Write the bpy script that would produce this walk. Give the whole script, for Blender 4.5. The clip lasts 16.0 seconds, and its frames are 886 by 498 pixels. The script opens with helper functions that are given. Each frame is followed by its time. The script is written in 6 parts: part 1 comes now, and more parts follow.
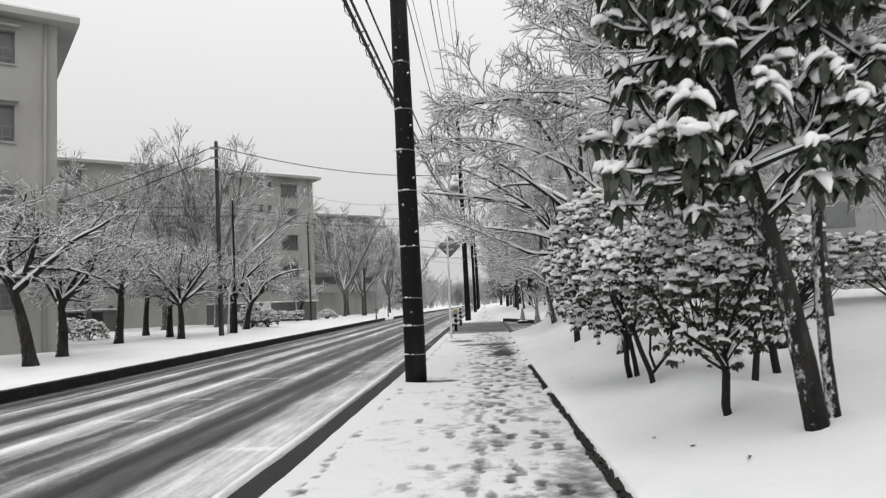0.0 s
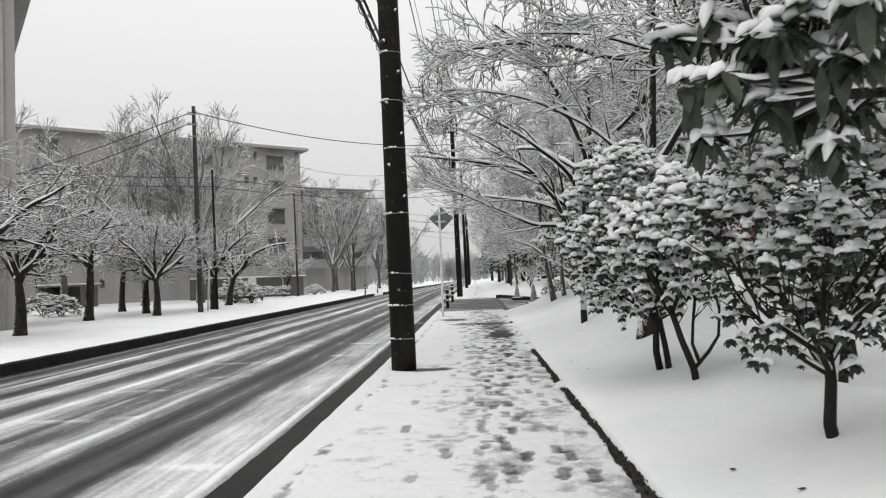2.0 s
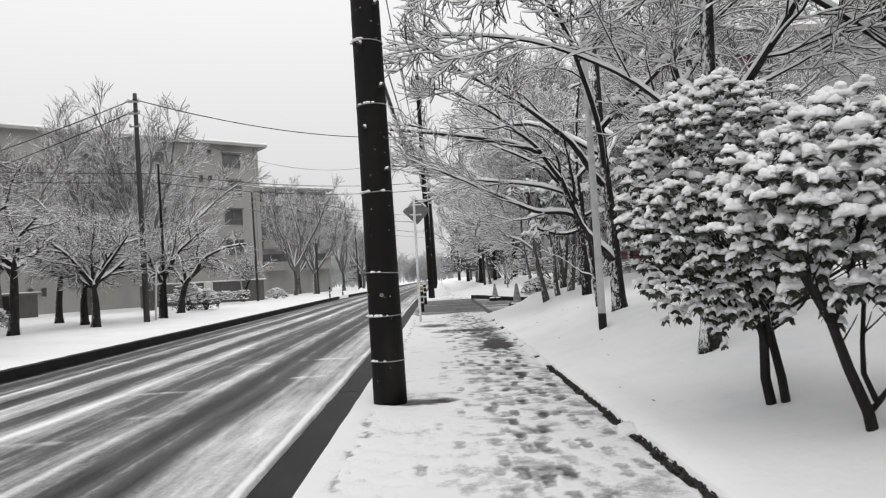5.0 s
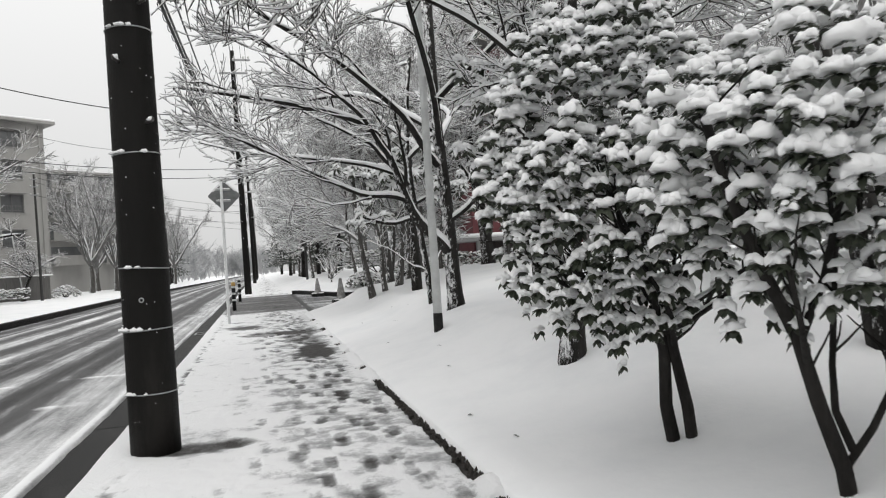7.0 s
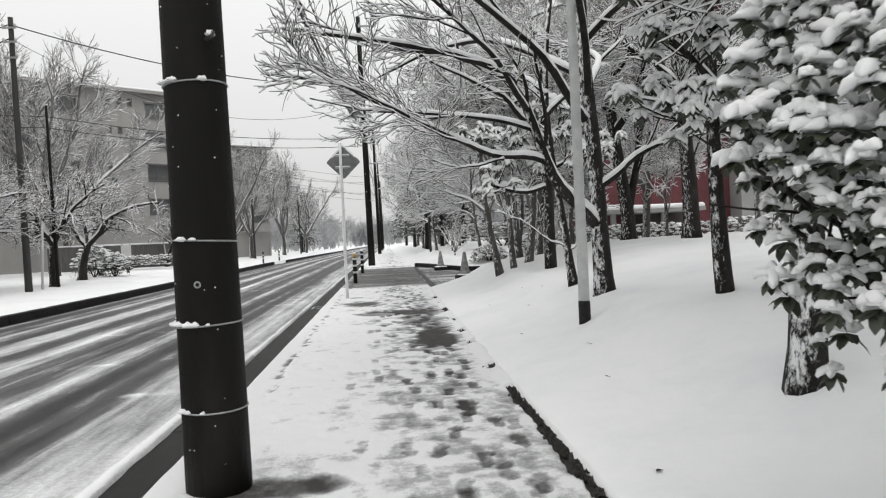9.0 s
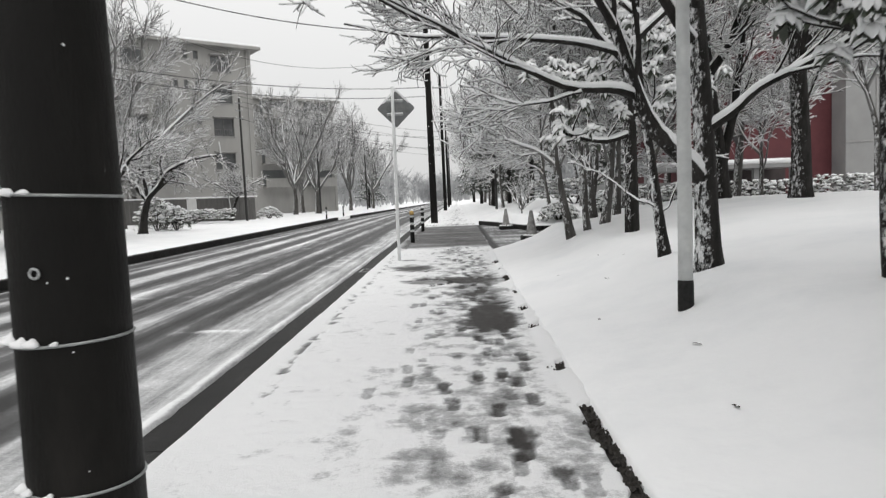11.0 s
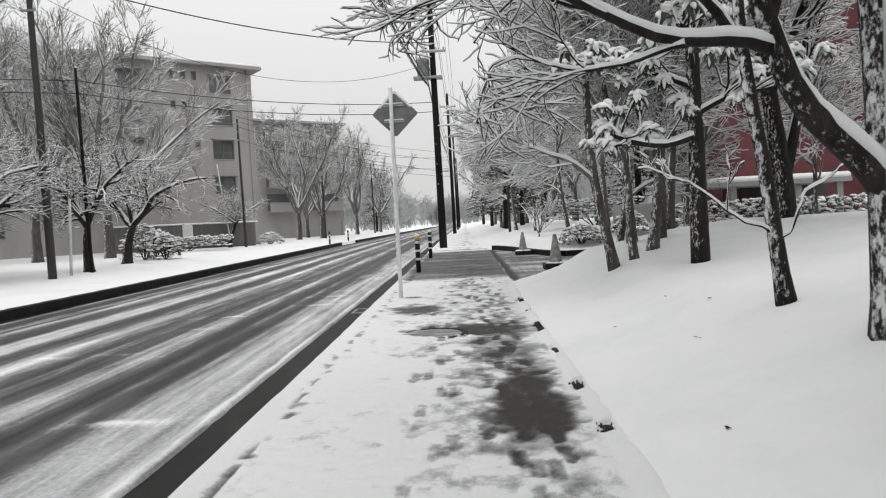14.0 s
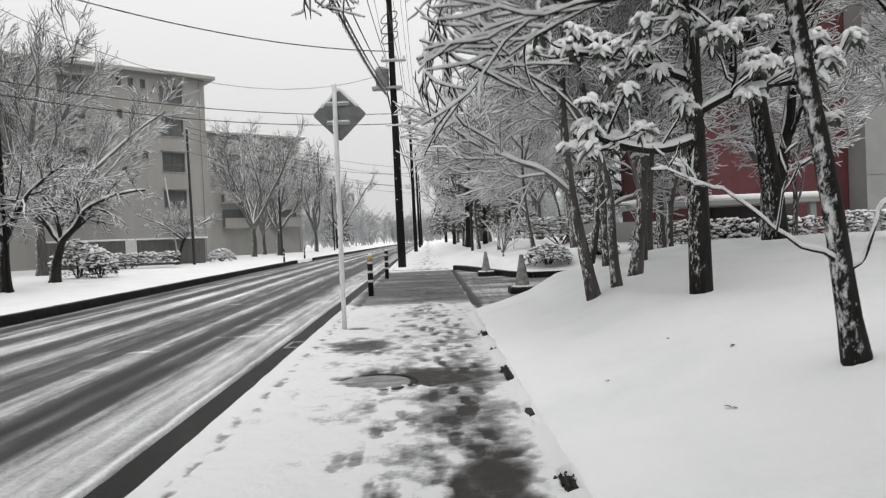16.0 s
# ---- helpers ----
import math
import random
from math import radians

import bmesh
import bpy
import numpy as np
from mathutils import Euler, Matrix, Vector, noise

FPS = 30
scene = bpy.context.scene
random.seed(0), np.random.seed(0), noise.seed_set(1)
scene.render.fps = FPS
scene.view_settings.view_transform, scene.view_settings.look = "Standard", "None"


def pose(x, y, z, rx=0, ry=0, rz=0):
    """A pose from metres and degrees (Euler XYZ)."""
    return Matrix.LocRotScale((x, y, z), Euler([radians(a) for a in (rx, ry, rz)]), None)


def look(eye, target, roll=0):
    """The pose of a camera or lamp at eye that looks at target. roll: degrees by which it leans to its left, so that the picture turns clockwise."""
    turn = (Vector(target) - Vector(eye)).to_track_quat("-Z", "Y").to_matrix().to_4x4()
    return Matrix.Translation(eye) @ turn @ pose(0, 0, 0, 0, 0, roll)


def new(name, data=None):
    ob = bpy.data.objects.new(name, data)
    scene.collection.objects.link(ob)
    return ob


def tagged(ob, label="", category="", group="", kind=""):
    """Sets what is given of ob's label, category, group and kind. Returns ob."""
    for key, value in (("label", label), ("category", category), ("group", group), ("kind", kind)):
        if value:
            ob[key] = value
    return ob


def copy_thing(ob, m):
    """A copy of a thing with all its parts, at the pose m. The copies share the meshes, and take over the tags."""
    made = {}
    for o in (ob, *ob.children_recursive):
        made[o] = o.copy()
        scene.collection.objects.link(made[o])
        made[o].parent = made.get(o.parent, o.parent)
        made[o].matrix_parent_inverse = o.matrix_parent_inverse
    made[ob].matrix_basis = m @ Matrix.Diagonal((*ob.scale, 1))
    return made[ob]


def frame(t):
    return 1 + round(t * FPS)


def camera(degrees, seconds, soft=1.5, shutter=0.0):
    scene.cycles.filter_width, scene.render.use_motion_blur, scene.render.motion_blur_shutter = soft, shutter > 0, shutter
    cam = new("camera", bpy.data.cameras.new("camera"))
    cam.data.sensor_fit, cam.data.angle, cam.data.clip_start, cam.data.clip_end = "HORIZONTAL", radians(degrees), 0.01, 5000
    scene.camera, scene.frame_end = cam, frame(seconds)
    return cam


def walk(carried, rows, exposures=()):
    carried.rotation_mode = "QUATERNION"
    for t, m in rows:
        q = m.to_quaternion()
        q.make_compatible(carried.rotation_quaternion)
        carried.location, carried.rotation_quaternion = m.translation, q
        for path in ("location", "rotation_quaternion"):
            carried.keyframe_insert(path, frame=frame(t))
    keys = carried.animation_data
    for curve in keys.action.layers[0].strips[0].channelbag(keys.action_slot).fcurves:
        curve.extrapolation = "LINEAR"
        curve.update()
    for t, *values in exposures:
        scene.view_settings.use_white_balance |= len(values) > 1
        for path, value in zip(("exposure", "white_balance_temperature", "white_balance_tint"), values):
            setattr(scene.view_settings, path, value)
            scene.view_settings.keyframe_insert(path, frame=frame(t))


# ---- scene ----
cam = camera(65.4, 16.0, 1.15, 0.4)
PATH = [
    (0, (0.103, 0.354, 1.163), (-0.008, 2.345, 1.324), -2.5),
    (0.5, (0.093, 0.766, 1.132), (-0.045, 2.759, 1.23), -2.4),
    (1, (0.068, 1.118, 1.166), (-0.011, 3.115, 1.26), -2.6),
    (1.5, (0.079, 1.496, 1.188), (-0.013, 3.491, 1.283), -2.4),
    (2, (-0.012, 1.862, 1.18), (-0.099, 3.858, 1.269), -2.3),
    (2.5, (-0.081, 2.242, 1.164), (-0.151, 4.239, 1.223), -2.6),
    (3, (-0.176, 2.626, 1.176), (-0.236, 4.625, 1.199), -2.6),
    (3.5, (-0.279, 2.967, 1.201), (-0.293, 4.967, 1.221), -3.0),
    (3.7, (-0.306, 3.11, 1.228), (-0.316, 5.11, 1.252), -3.2),
    (5.8, (-0.487, 4.868, 1.185), (-0.396, 6.863, 1.287), -4.0),
    (6, (-0.459, 5.019, 1.192), (-0.279, 7.009, 1.276), -4.2),
    (6.5, (-0.324, 5.457, 1.202), (0.033, 7.425, 1.248), -4.3),
    (7, (-0.215, 5.865, 1.205), (0.298, 7.797, 1.238), -3.8),
    (7.5, (-0.151, 6.258, 1.201), (0.274, 8.212, 1.244), -3.0),
    (8, (-0.118, 6.706, 1.213), (0.056, 8.697, 1.269), -2.5),
    (8.2, (-0.116, 6.867, 1.219), (0.051, 8.86, 1.238), -2.8),
    (10.3, (0.176, 8.426, 1.236), (0.265, 10.423, 1.191), -2.2),
    (10.5, (0.208, 8.608, 1.228), (0.226, 10.607, 1.173), -2.1),
    (11, (0.172, 9.065, 1.233), (0.129, 11.059, 1.091), -2.2),
    (11.5, (0.201, 9.516, 1.231), (0.079, 11.5, 1.013), -2.0),
    (12, (0.22, 9.911, 1.215), (0.004, 11.885, 0.971), -1.9),
    (12.5, (0.188, 10.29, 1.255), (0.025, 12.278, 1.116), -2.3),
    (13, (0.177, 10.732, 1.281), (-0.012, 12.722, 1.206), -2.2),
    (13.5, (0.101, 11.092, 1.27), (-0.003, 13.087, 1.172), -2.7),
    (14, (0.103, 11.484, 1.253), (0.036, 13.481, 1.177), -2.9),
    (14.5, (0.112, 11.87, 1.258), (0.064, 13.868, 1.183), -2.9),
    (15, (0.149, 12.246, 1.292), (0.215, 14.245, 1.253), -3.4),
    (15.5, (0.207, 12.646, 1.304), (0.249, 14.645, 1.323), -3.0),
    (16, (0.214, 13.042, 1.266), (0.257, 15.041, 1.236), -2.4),
]
walk(cam, [(t, look(eye, target, roll)) for t, eye, target, roll in PATH],
     [(0, -0.08), (2.0, -0.02), (3.5, 0.0), (7.0, 0.05), (10.5, 0.1), (12.0, 0.11), (13.0, 0.05), (16.0, 0.02)])

# ---- world and light: an overcast, snowy sky ----
world = bpy.data.worlds.new("overcast_sky")
scene.world = world
world.use_nodes = True
wn, wl = world.node_tree.nodes, world.node_tree.links
wn.clear()
w_out = wn.new("ShaderNodeOutputWorld")
w_bg = wn.new("ShaderNodeBackground")
w_sky = wn.new("ShaderNodeTexSky")
w_sky.sky_type, w_sky.sun_disc = "NISHITA", False
w_sky.sun_elevation, w_sky.sun_rotation = radians(48), radians(200)
w_sky.air_density, w_sky.dust_density = 1.0, 6.0
w_grey = wn.new("ShaderNodeMix")
w_grey.data_type = "RGBA"
w_grey.inputs["Factor"].default_value = 0.97
# an overcast sky is brighter overhead than at the horizon
w_co = wn.new("ShaderNodeTexCoord")
w_xyz = wn.new("ShaderNodeSeparateXYZ")
wl.new(w_co.outputs["Generated"], w_xyz.inputs["Vector"])
w_ramp = wn.new("ShaderNodeMapRange")
w_ramp.inputs["From Min"].default_value, w_ramp.inputs["From Max"].default_value = 0.0, 1.0
w_ramp.inputs["To Min"].default_value, w_ramp.inputs["To Max"].default_value = 0.79, 1.75
wl.new(w_xyz.outputs["Z"], w_ramp.inputs["Value"])
w_cloud = wn.new("ShaderNodeVectorMath")
w_cloud.operation = "SCALE"
w_cloud.inputs[0].default_value = (8.75, 8.75, 8.7)
wl.new(w_ramp.outputs["Result"], w_cloud.inputs["Scale"])
wl.new(w_cloud.outputs["Vector"], w_grey.inputs["B"])
wl.new(w_sky.outputs["Color"], w_grey.inputs["A"])
wl.new(w_grey.outputs["Result"], w_bg.inputs["Color"])
w_bg.inputs["Strength"].default_value = 0.0925
wl.new(w_bg.outputs["Background"], w_out.inputs["Surface"])
sun = new("sun", bpy.data.lights.new("sun", "SUN"))
sun.data.energy, sun.data.angle, sun.data.color = 0.5, radians(40), (1.0, 0.98, 0.95)
sun.matrix_world = look((0, 0, 50), (-12, 30, 0))


# ---- materials ----
def material(name, base, rough=0.7, metal=0.0, spec=0.5):
    m = bpy.data.materials.new(name)
    m.use_nodes = True
    b = m.node_tree.nodes["Principled BSDF"]
    b.inputs["Base Color"].default_value = (*base, 1)
    b.inputs["Roughness"].default_value = rough
    b.inputs["Metallic"].default_value = metal
    b.inputs["Specular IOR Level"].default_value = spec
    return m


def node(m, kind, **sets):
    n = m.node_tree.nodes.new(kind)
    for k, v in sets.items():
        n.inputs[k.replace("_", " ")].default_value = v
    return n


def link(m, a, b):
    m.node_tree.links.new(a, b)


def noise_of(m, scale, detail=4.0, rough=0.6, stretch=None, source="Object"):
    co = m.node_tree.nodes.new("ShaderNodeTexCoord").outputs[source]
    if stretch:
        mp = m.node_tree.nodes.new("ShaderNodeMapping")
        mp.inputs["Scale"].default_value = stretch
        link(m, co, mp.inputs["Vector"])
        co = mp.outputs["Vector"]
    n = node(m, "ShaderNodeTexNoise", Scale=scale, Detail=detail, Roughness=rough)
    link(m, co, n.inputs["Vector"])
    return n.outputs["Fac"]


def ramp(m, fac, stops):
    r = m.node_tree.nodes.new("ShaderNodeValToRGB")
    e = r.color_ramp.elements
    while len(e) < len(stops):
        e.new(0.5)
    for el, (p, c) in zip(e, stops):
        el.position, el.color = p, (*c, 1)
    link(m, fac, r.inputs["Fac"])
    return r.outputs["Color"]


def mixed(m, fac, a, b):
    n = m.node_tree.nodes.new("ShaderNodeMix")
    n.data_type = "RGBA"
    for key, v in (("A", a), ("B", b)):
        if isinstance(v, tuple):
            n.inputs[key].default_value = (*v, 1)
        else:
            link(m, v, n.inputs[key])
    if isinstance(fac, float):
        n.inputs["Factor"].default_value = fac
    else:
        link(m, fac, n.inputs["Factor"])
    return n.outputs["Result"]


def bump(m, height, strength=0.3, distance=0.02):
    n = node(m, "ShaderNodeBump", Strength=strength, Distance=distance)
    link(m, height, n.inputs["Height"])
    link(m, n.outputs["Normal"], m.node_tree.nodes["Principled BSDF"].inputs["Normal"])


def colour(m, c):
    link(m, c, m.node_tree.nodes["Principled BSDF"].inputs["Base Color"])


def speckled(name, stops, scale, rough=0.7, metal=0.0, bump_scale=60.0, bump_strength=0.3, stretch=None, spec=0.5):
    """A surface whose colour wanders between stops, with a finer relief."""
    m = material(name, stops[0][1], rough, metal, spec)
    colour(m, ramp(m, noise_of(m, scale, 6.0, 0.65, stretch), stops))
    bump(m, noise_of(m, bump_scale, 3.0, 0.6, stretch), bump_strength)
    return m


SNOW = speckled("snow", [(0.3, (0.82, 0.825, 0.83)), (0.7, (0.89, 0.892, 0.895))], 1.3, 0.85, bump_scale=35, bump_strength=0.25, spec=0.2)
GROUND_SNOW = speckled("ground_snow", [(0.32, (0.80, 0.81, 0.82)), (0.5, (0.86, 0.865, 0.87)), (0.7, (0.89, 0.89, 0.895))], 0.7, 0.9, bump_scale=7, bump_strength=0.25, spec=0.15)
BARK = speckled("wet_bark", [(0.35, (0.012, 0.011, 0.010)), (0.6, (0.028, 0.026, 0.024)), (0.78, (0.065, 0.061, 0.057))], 9, 0.85, bump_scale=40, bump_strength=0.7, stretch=(1, 1, 0.3), spec=0.2)
# bark of the farther trees, its colour lightened to stand in for haze
BARK_HAZED = speckled("hazed_grey_bark", [(0.35, (0.085, 0.083, 0.081)), (0.55, (0.16, 0.157, 0.154)), (0.7, (0.28, 0.277, 0.273))], 7, 0.8, bump_scale=30, bump_strength=0.6, stretch=(1, 1, 0.3))
LEAF = speckled("evergreen_leaf", [(0.3, (0.016, 0.020, 0.014)), (0.55, (0.04, 0.049, 0.031)), (0.78, (0.085, 0.098, 0.055))], 12, 0.5, bump_scale=50, bump_strength=0.2)


def plastered(name, stops, scale, amount):
    """Bark with driven snow stuck to the weather side in ragged patches."""
    m = material(name, stops[0][1], 0.85, 0.0, 0.2)
    base = ramp(m, noise_of(m, scale, 6.0, 0.65, (1, 1, 0.3)), stops)
    geo = m.node_tree.nodes.new("ShaderNodeNewGeometry")
    dot = m.node_tree.nodes.new("ShaderNodeVectorMath")
    dot.operation = "DOT_PRODUCT"
    link(m, geo.outputs["Normal"], dot.inputs[0])
    dot.inputs[1].default_value = (-0.8, -0.45, 0.35)
    add = m.node_tree.nodes.new("ShaderNodeMath")
    add.operation = "MULTIPLY_ADD"
    link(m, dot.outputs["Value"], add.inputs[0])
    add.inputs[1].default_value = 0.27
    link(m, noise_of(m, 26, 7.0, 0.76, (1, 1, 0.5)), add.inputs[2])
    fac = ramp(m, add.outputs[0], [(0.74 - amount, (0, 0, 0)), (0.83 - amount, (1, 1, 1))])
    colour(m, mixed(m, fac, base, (0.84, 0.845, 0.85)))
    height = m.node_tree.nodes.new("ShaderNodeMath")
    height.operation = "MULTIPLY_ADD"
    link(m, fac, height.inputs[0])
    height.inputs[1].default_value = 0.6
    link(m, noise_of(m, 45, 4.0, 0.7, (1, 1, 0.3)), height.inputs[2])
    bump(m, height.outputs[0], 0.8, 0.012)
    return m


DARK_STOPS = [(0.35, (0.012, 0.011, 0.010)), (0.6, (0.03, 0.028, 0.026)), (0.78, (0.075, 0.071, 0.066))]
TRUNK = plastered("dark_bark_driven_snow", DARK_STOPS, 9, 0.0)
TRUNK_SNOWY = plastered("dark_bark_much_driven_snow", DARK_STOPS, 9, 0.05)
# trunks of the same trees: base colour raised for haze, snow patches on top
TRUNK_HAZED = plastered("hazed_bark_driven_snow", [(0.35, (0.05, 0.047, 0.044)), (0.6, (0.1, 0.096, 0.09)), (0.75, (0.18, 0.173, 0.166))], 7, 0.03)
CONIFER = speckled("dark_needles", [(0.3, (0.03, 0.036, 0.03)), (0.7, (0.07, 0.08, 0.065))], 6, 0.7)
POLE_DARK = speckled("wet_dark_pole", [(0.3, (0.0045, 0.004, 0.0038)), (0.52, (0.009, 0.0085, 0.0075)), (0.6, (0.016, 0.0145, 0.013)), (0.85, (0.022, 0.0205, 0.018))], 1.6, 0.6, bump_scale=120, bump_strength=0.25, stretch=(1, 1, 0.25), spec=0.15)
POLE_GREY = speckled("grey_concrete_pole", [(0.3, (0.016, 0.0155, 0.015)), (0.7, (0.042, 0.041, 0.04))], 5, 0.7, bump_scale=80, stretch=(1, 1, 0.2))
POLE_PALE = speckled("pale_painted_steel", [(0.3, (0.42, 0.43, 0.43)), (0.7, (0.6, 0.61, 0.6))], 6, 0.5, 0.0, bump_scale=60)
SIGN_POST = speckled("white_painted_post", [(0.3, (0.6, 0.61, 0.61)), (0.7, (0.76, 0.77, 0.77))], 6, 0.5)
SIGN_BACK = speckled("grey_sign_back", [(0.3, (0.10, 0.105, 0.105)), (0.7, (0.19, 0.195, 0.195))], 7, 0.45, 0.3)
CABLE = speckled("black_cable", [(0.3, (0.012, 0.012, 0.012)), (0.7, (0.03, 0.03, 0.03))], 8, 0.5)
STEEL = speckled("galvanised_steel", [(0.3, (0.26, 0.27, 0.27)), (0.7, (0.42, 0.43, 0.43))], 14, 0.45, 0.6)
CERAMIC = speckled("glazed_ceramic", [(0.3, (0.5, 0.5, 0.48)), (0.7, (0.62, 0.62, 0.6))], 10, 0.25)
KERB = speckled("wet_kerb_concrete", [(0.3, (0.075, 0.073, 0.07)), (0.7, (0.16, 0.155, 0.15))], 6, 0.55, bump_scale=90)
GUTTER = speckled("wet_gutter_concrete", [(0.3, (0.010, 0.0098, 0.0095)), (0.55, (0.02, 0.0195, 0.019)), (0.8, (0.04, 0.039, 0.037))], 4, 0.55, bump_scale=90, bump_strength=0.4, stretch=(1, 0.3, 1), spec=0.12)
SOIL = speckled("wet_soil_and_leaves", [(0.3, (0.012, 0.010, 0.008)), (0.7, (0.04, 0.034, 0.028))], 30, 0.8, bump_scale=60, bump_strength=0.9)
IRON = speckled("wet_cast_iron", [(0.3, (0.05, 0.048, 0.046)), (0.7, (0.11, 0.105, 0.10))], 18, 0.45, 0.5, bump_scale=80)
PLASTER = speckled("beige_grey_render", [(0.3, (0.28, 0.275, 0.265)), (0.5, (0.33, 0.325, 0.31)), (0.72, (0.37, 0.365, 0.35))], 0.5, 0.85, bump_scale=25, bump_strength=0.15, stretch=(1, 1, 0.35))
PLASTER_GREY = speckled("pale_grey_panel", [(0.3, (0.24, 0.24, 0.24)), (0.7, (0.31, 0.31, 0.305))], 0.6, 0.8, bump_scale=30, bump_strength=0.15)
TRIM_GREY = speckled("grey_trim", [(0.3, (0.26, 0.255, 0.25)), (0.7, (0.36, 0.355, 0.345))], 3, 0.7)
RED_WALL = speckled("dark_red_cladding", [(0.3, (0.085, 0.019, 0.024)), (0.7, (0.13, 0.034, 0.039))], 1.5, 0.7, bump_scale=20)
DARK_WALL = speckled("dark_fence_boards", [(0.3, (0.09, 0.087, 0.083)), (0.7, (0.15, 0.145, 0.14))], 3, 0.8, stretch=(4, 4, 0.4))
# frame and glass colours are lightened for the haze before distant buildings
FRAME_DARK = speckled("hazed_window_frame", [(0.3, (0.13, 0.13, 0.13)), (0.7, (0.19, 0.19, 0.187))], 8, 0.45, 0.3)
GLASS = speckled("hazed_window_glass", [(0.3, (0.11, 0.115, 0.118)), (0.7, (0.18, 0.185, 0.188))], 0.8, 0.12, bump_scale=3, bump_strength=0.03)
CONE_GREY = speckled("snow_caked_cone_plastic", [(0.35, (0.14, 0.135, 0.13)), (0.6, (0.30, 0.295, 0.29)), (0.75, (0.55, 0.55, 0.55))], 9, 0.6)
RUBBER = speckled("black_rubber", [(0.3, (0.010, 0.010, 0.010)), (0.7, (0.028, 0.028, 0.027))], 20, 0.7, spec=0.2)
YELLOW = speckled("faded_yellow_cap", [(0.3, (0.45, 0.28, 0.08)), (0.7, (0.6, 0.42, 0.16))], 12, 0.5)
WHITE_BAND = speckled("white_reflector_band", [(0.3, (0.55, 0.56, 0.56)), (0.7, (0.7, 0.71, 0.71))], 15, 0.4)
BOARD_WHITE = speckled("white_notice_board", [(0.3, (0.62, 0.62, 0.61)), (0.7, (0.72, 0.72, 0.71))], 5, 0.6)
DARK_PLATE = speckled("entrance_shade_panel", [(0.3, (0.03, 0.022, 0.022)), (0.7, (0.06, 0.045, 0.045))], 3, 0.6)


def snow_over(name, dark, mid, wet_rough, patchy, grain=0.45, drawn=(1, 0.5, 1), streak=0.0, lows=(0.05, 0.3, 0.55, 0.8), relief=0.5):
    """Thin snow over wet ground: bare, slushy or white by the depth stored on the mesh."""
    m = material(name, mid, 0.7, 0.0, 0.18)
    at = m.node_tree.nodes.new("ShaderNodeAttribute")
    at.attribute_name = "snow_depth"
    fine = noise_of(m, 26, 5.0, 0.7)
    grit = noise_of(m, 150, 2.0, 0.6)
    add = node(m, "ShaderNodeMath")
    add.operation = "MULTIPLY_ADD"
    link(m, fine, add.inputs[0])
    add.inputs[1].default_value = grain
    comb = node(m, "ShaderNodeMath")
    comb.operation = "MULTIPLY_ADD"
    link(m, noise_of(m, 16, 4.0, 0.62, (1, 0.04, 1)), comb.inputs[0])
    comb.inputs[1].default_value = streak
    link(m, at.outputs["Fac"], comb.inputs[2])
    link(m, comb.outputs[0], add.inputs[2])
    off = node(m, "ShaderNodeMath")
    off.operation = "MULTIPLY_ADD"
    link(m, grit, off.inputs[0])
    off.inputs[1].default_value = 0.27
    link(m, add.outputs[0], off.inputs[2])
    patch = node(m, "ShaderNodeMath")
    patch.operation = "MULTIPLY_ADD"
    link(m, noise_of(m, 9, 5.0, 0.68, drawn), patch.inputs[0])
    patch.inputs[1].default_value = patchy
    link(m, off.outputs[0], patch.inputs[2])
    sub = node(m, "ShaderNodeMath")
    sub.operation = "SUBTRACT"
    link(m, patch.outputs[0], sub.inputs[0])
    sub.inputs[1].default_value = 0.135 + (grain + patchy + streak) / 2
    fac = sub.outputs[0]
    colour(m, ramp(m, fac, [(lows[0], dark), (lows[1], mid), (lows[2], (0.46, 0.465, 0.47)), (lows[3], (0.85, 0.855, 0.86))]))
    r = ramp(m, fac, [(0.1, (wet_rough,) * 3), (0.7, (0.9,) * 3)])
    link(m, r, m.node_tree.nodes["Principled BSDF"].inputs["Roughness"])
    bump(m, off.outputs[0], relief, 0.025)
    return m


ROAD_SNOW = snow_over("slushy_asphalt", (0.022, 0.022, 0.022), (0.11, 0.11, 0.111), 0.5, 0.36, 0.36, (1, 0.16, 1), 0.3)
PATH_SNOW = snow_over("trodden_pavement_snow", (0.045, 0.042, 0.04), (0.17, 0.17, 0.17), 0.6, 0.2, 0.5, lows=(0.1, 0.34, 0.58, 0.77), relief=0.9)


